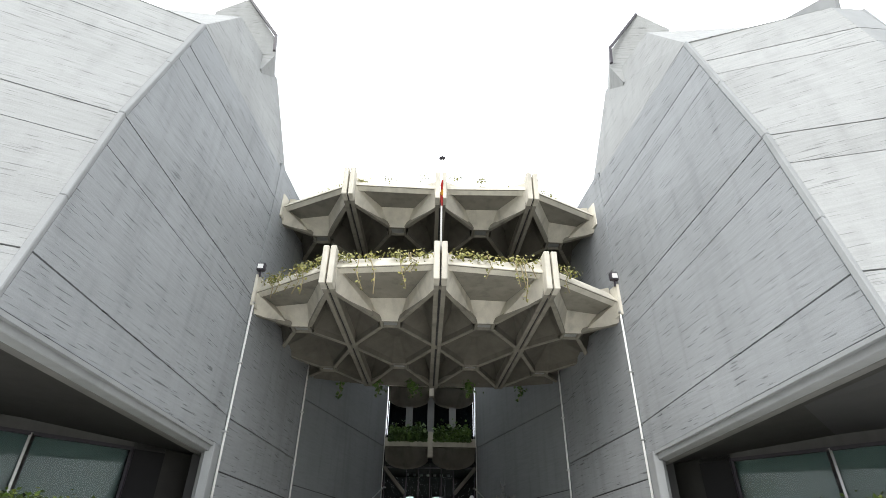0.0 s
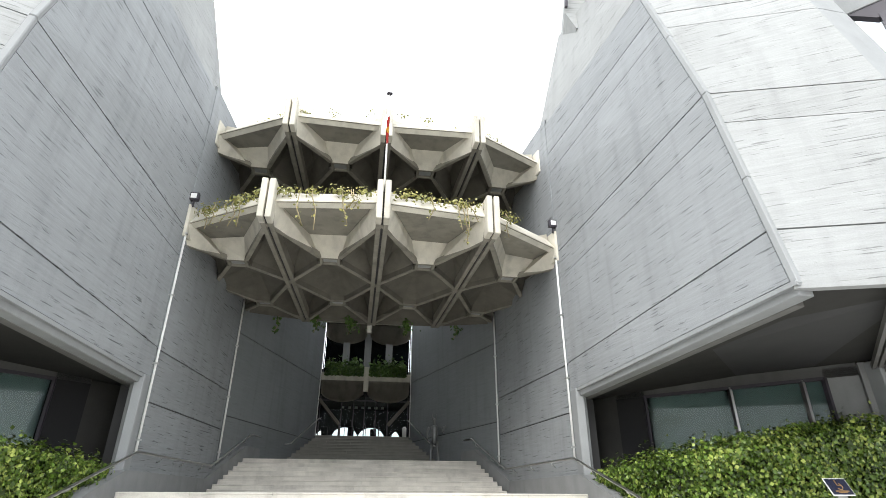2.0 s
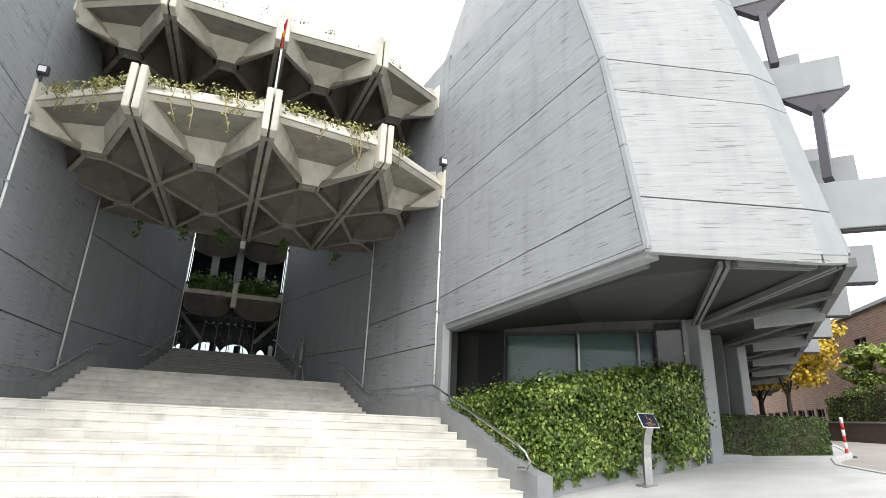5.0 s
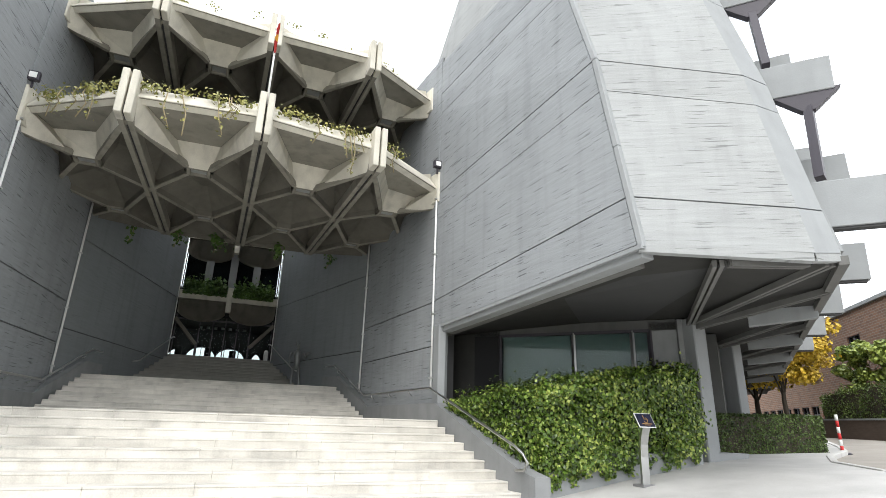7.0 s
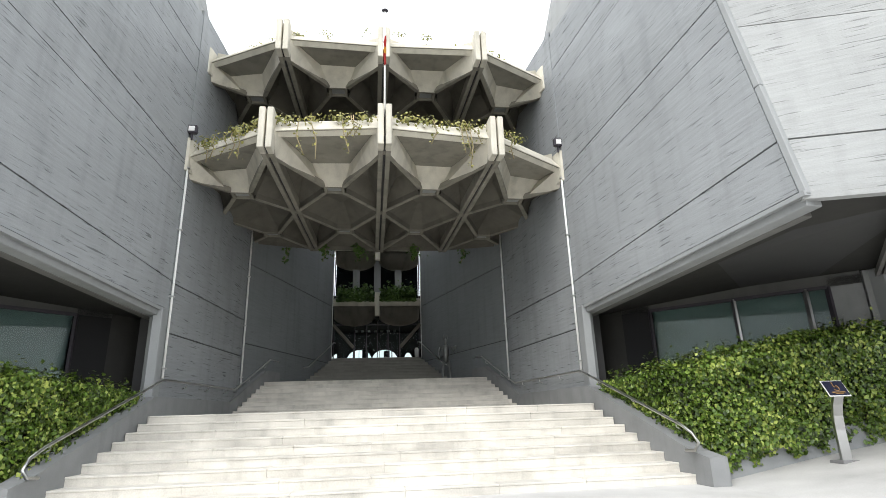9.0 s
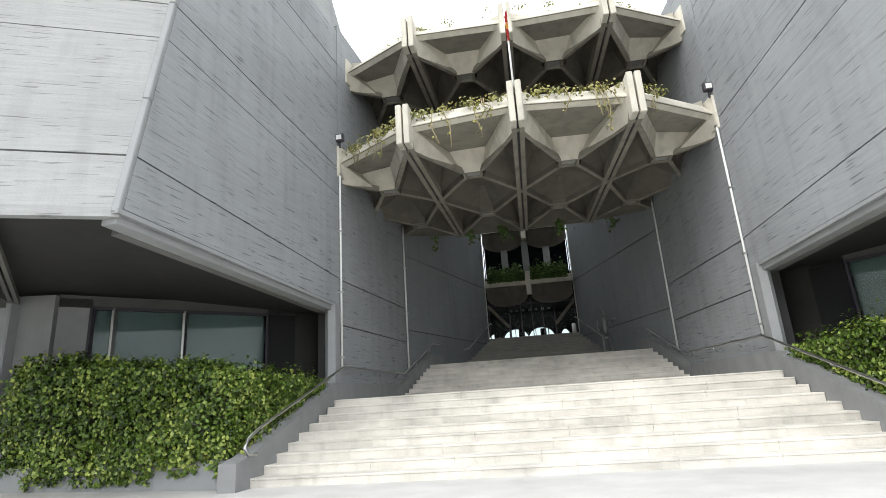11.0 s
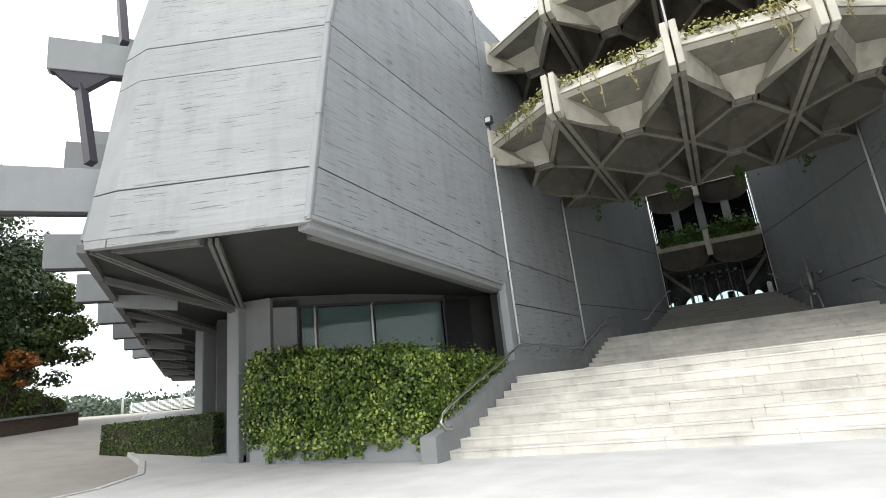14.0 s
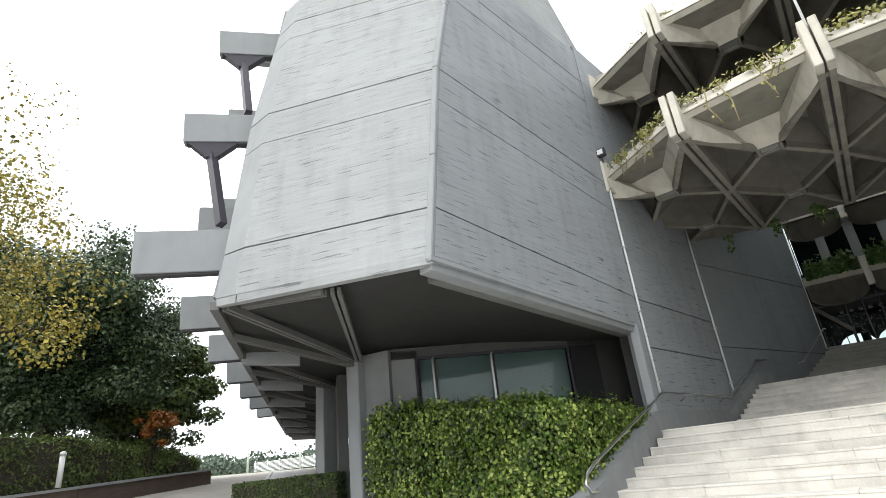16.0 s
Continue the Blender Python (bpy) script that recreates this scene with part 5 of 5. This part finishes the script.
M_BRICKWALL = material("dark_brick_wall", (0.10, 0.075, 0.06), 0.9, 0.4, scale=3, stretch=(1, 1, 4), bump=0.4)
M_BANKHEDGE = leafy("rounded_hedge_leaves", (0.03, 0.05, 0.012), (0.14, 0.19, 0.045))
bank([polar(-61.2, 31), polar(-65.5, 27.5), polar(-71, 24), polar(-79, 21.5), polar(-90, 20.5)], 0.62, (1.0, 1.5, 1.9, 2.2, 2.35), "rounded green hedge on top of the retaining wall", 1)
bank([polar(56.2, 37), polar(60.5, 33), polar(66, 29.5), polar(74, 27)], 0.95, (1.5, 1.8, 2.05, 2.3), "sloping green hedge on top of the retaining wall", 2)
lp = thing("garden_light", "short pale bollard light on the retaining wall", "bollard light")
x, y = polar(-72.0, 23.4)
part("stem", tube("stem", [(x, y, gz(x) + 0.6), (x, y, gz(x) + 1.55)], 0.085, M_CONDUIT, 10), lp)
part("cap", tube("cap", [(x, y, gz(x) + 1.55), (x, y, gz(x) + 1.63), (x, y, gz(x) + 1.68)], [0.1, 0.1, 0.04], M_WHITE, 10), lp)

# ---- striped marker post ----
mk = thing("marker_post", "red and white striped marker post on a dark foot", "bollard")
x, y = polar(57.4, 20.6)
mz = gz(x)
for i in range(6):
    part("band", tube("band", [(x, y, mz + i * 0.18 - 0.04), (x, y, mz + i * 0.18 + 0.14)], 0.045, M_RED if i % 2 == 0 else M_WHITE, 10), mk, "red band" if i % 2 == 0 else "white band")
part("foot", tube("foot", [(x, y, mz - 0.11), (x, y, mz - 0.04)], [0.26, 0.2], M_DARKMETAL, 12), mk)

# ---- brick building beyond the driveway ----
bb_ = thing("brick_building", "two-storey reddish brick building with a flat parapet", "building")
A_, B_ = Vector((31.5, 12.5, 1.1)), Vector((56.0, 46.5, 1.1))
bd = (B_ - A_).normalized()
bo = Vector((bd.y, -bd.x, 0))
L_ = (B_ - A_).length
H_ = 8.4
wins = [(11.3, 4.6, 1.7, 2.2), (18.5, 4.6, 1.7, 2.2), (25.5, 4.6, 1.7, 2.2), (32.5, 4.6, 1.7, 2.2)] + [(8.0 + i * 1.9, 1.2, 1.4, 1.4) for i in range(16)]
def bpt(u, z, off=0.0):
    return A_ + bd * u - bo * off + Vector((0, 0, z))
us = sorted({0.0, L_, *[w[0] for w in wins], *[w[0] + w[2] for w in wins]})
zs_ = sorted({-0.2, H_, *[w[1] for w in wins], *[w[1] + w[3] for w in wins]})
V, F = [], []
for u0, u1 in zip(us, us[1:]):
    for z0, z1 in zip(zs_, zs_[1:]):
        um, zm = (u0 + u1) / 2, (z0 + z1) / 2
        if any(w[0] < um < w[0] + w[2] and w[1] < zm < w[1] + w[3] for w in wins):
            continue
        i0 = len(V)
        V += [bpt(u0, z0), bpt(u1, z0), bpt(u1, z1), bpt(u0, z1), bpt(u0, z0, -0.35), bpt(u1, z0, -0.35), bpt(u1, z1, -0.35), bpt(u0, z1, -0.35)]
        F += [tuple(i0 + k for k in f) for f in CUBE]
BW = bpy.data.materials.new("coursed_brick")
BW.use_nodes = True
n_, l_ = BW.node_tree.nodes, BW.node_tree.links
tc_, br_ = n_.new("ShaderNodeTexCoord"), n_.new("ShaderNodeTexBrick")
vt_ = n_.new("ShaderNodeCombineXYZ")
sp_ = n_.new("ShaderNodeSeparateXYZ")
dt_ = n_.new("ShaderNodeVectorMath")
dt_.operation = "DOT_PRODUCT"
dt_.inputs[1].default_value = tuple(bd)
l_.new(tc_.outputs["Object"], dt_.inputs[0])
l_.new(tc_.outputs["Object"], sp_.inputs[0])
l_.new(dt_.outputs["Value"], vt_.inputs[0])
l_.new(sp_.outputs[2], vt_.inputs[1])
l_.new(vt_.outputs[0], br_.inputs["Vector"])
br_.inputs["Color1"].default_value, br_.inputs["Color2"].default_value, br_.inputs["Mortar"].default_value = (0.235, 0.125, 0.08, 1), (0.15, 0.085, 0.06, 1), (0.24, 0.2, 0.16, 1)
br_.inputs["Scale"].default_value, br_.inputs["Brick Width"].default_value, br_.inputs["Row Height"].default_value = 1.0, 0.5, 0.16
br_.inputs["Mortar Size"].default_value = 0.018
l_.new(br_.outputs["Color"], n_["Principled BSDF"].inputs["Base Color"])
bmp_ = n_.new("ShaderNodeBump")
bmp_.inputs["Strength"].default_value = 0.4
l_.new(br_.outputs["Fac"], bmp_.inputs["Height"])
bmp_.invert = True
l_.new(bmp_.outputs[0], n_["Principled BSDF"].inputs["Normal"])
n_["Principled BSDF"].inputs["Roughness"].default_value = 0.9
part("wall", mesh_of("wall", V, F, BW), bb_)
part("coping", bar("coping", bpt(0, H_ + 0.1, -0.1), bpt(L_, H_ + 0.1, -0.1), 0.6, 0.22, M_EDGE), bb_, "grey concrete coping")
part("side_wall", slab("side_wall", [bpt(0, -0.2), bpt(0, -0.2, -14), bpt(0, H_, -14), bpt(0, H_)], 0.3, BW), bb_)
part("roof", slab("roof", [bpt(0, H_ - 0.3, -0.3), bpt(L_, H_ - 0.3, -0.3), bpt(L_, H_ - 0.3, -14), bpt(0, H_ - 0.3, -14)], 0.2, M_EDGE), bb_)
for u, z, w, h in wins:
    wd_ = part("window", slab("window", [bpt(u, z, -0.2), bpt(u + w, z, -0.2), bpt(u + w, z + h, -0.2), bpt(u, z + h, -0.2)], 0.03, M_DARKGLASS), bb_, "dark window")
    for q0, q1 in (((u, z), (u, z + h)), ((u + w, z), (u + w, z + h)), ((u + w / 2, z), (u + w / 2, z + h)), ((u, z), (u + w, z)), ((u, z + h), (u + w, z + h)), ((u, z + h * 0.55), (u + w, z + h * 0.55))):
        part("window_bar", bar("window_bar", bpt(*q0, -0.14), bpt(*q1, -0.14), 0.09, 0.09, M_DARKMETAL, up=tuple(bo)), wd_)
    part("sill", bar("sill", bpt(u - 0.1, z - 0.06, -0.05), bpt(u + w + 0.1, z - 0.06, -0.05), 0.4, 0.12, M_EDGE), wd_)

# ---- sports ground and woods in the distance ----
for az, dist, h_ in ((-57.3, 130, 12.6), (-52.6, 120, 12.2)):
    ms = thing("light_mast", "tall thin floodlight mast of a distant sports ground", "light mast", "light masts")
    x, y = polar(az, dist)
    part("mast", tube("mast", [(x, y, gz(x) - 0.3), (x, y, h_)], [0.24, 0.14], M_CONDUIT, 8), ms)
    part("lamp_bar", bar("lamp_bar", (x - 1.3, y - 0.8, h_), (x + 1.3, y + 0.8, h_), 0.3, 0.35, M_CONDUIT), ms)
st_ = thing("grandstand", "distant pale metal grandstand of a sports ground", "grandstand")
for i in range(9):
    a, b = Vector((*polar(-56.6, 150 + i * 1.2), 0)), Vector((*polar(-50.2, 138 + i * 1.2), 0))
    part("tier", bar("tier", a + Vector((0, 0, 5.0 + i * 0.32)), b + Vector((0, 0, 5.0 + i * 0.32)), 1.1, 0.12, M_CONDUIT), st_)
for i in range(7):
    f_ = i / 6
    a = Vector((*polar(-56.6 + 6.4 * f_, 149 - 12 * f_), 4.6))
    b = Vector((*polar(-56.6 + 6.4 * f_, 161 - 12 * f_), 8.0))
    part("raker", bar("raker", a + Vector((0, 0, -0.2)), b, 0.2, 0.3, M_CONDUIT), st_)
rng = np.random.default_rng(77)
P_ = []
for az in np.arange(-100, -48, 0.22):
    dist = rng.uniform(260, 420)
    x, y = polar(az, dist)
    hh = rng.uniform(5, 9) + 3.0 * math.sin(az * 0.7) ** 2
    k = 150
    P_.append(np.c_[rng.normal(x, 3.5, k), rng.normal(y, 3.5, k), gz(x) - 1.0 + rng.random(k) ** 0.7 * hh])
P_ = np.vstack(P_)
fw = part("far_woods", leaves("far_woods", P_, np.tile((0.6, -0.6, 0.5), (len(P_), 1)), 0.8, M_FAR, 0.8, 9))
tagged(fw, "hazy line of distant woods", "woods", kind="stuff")
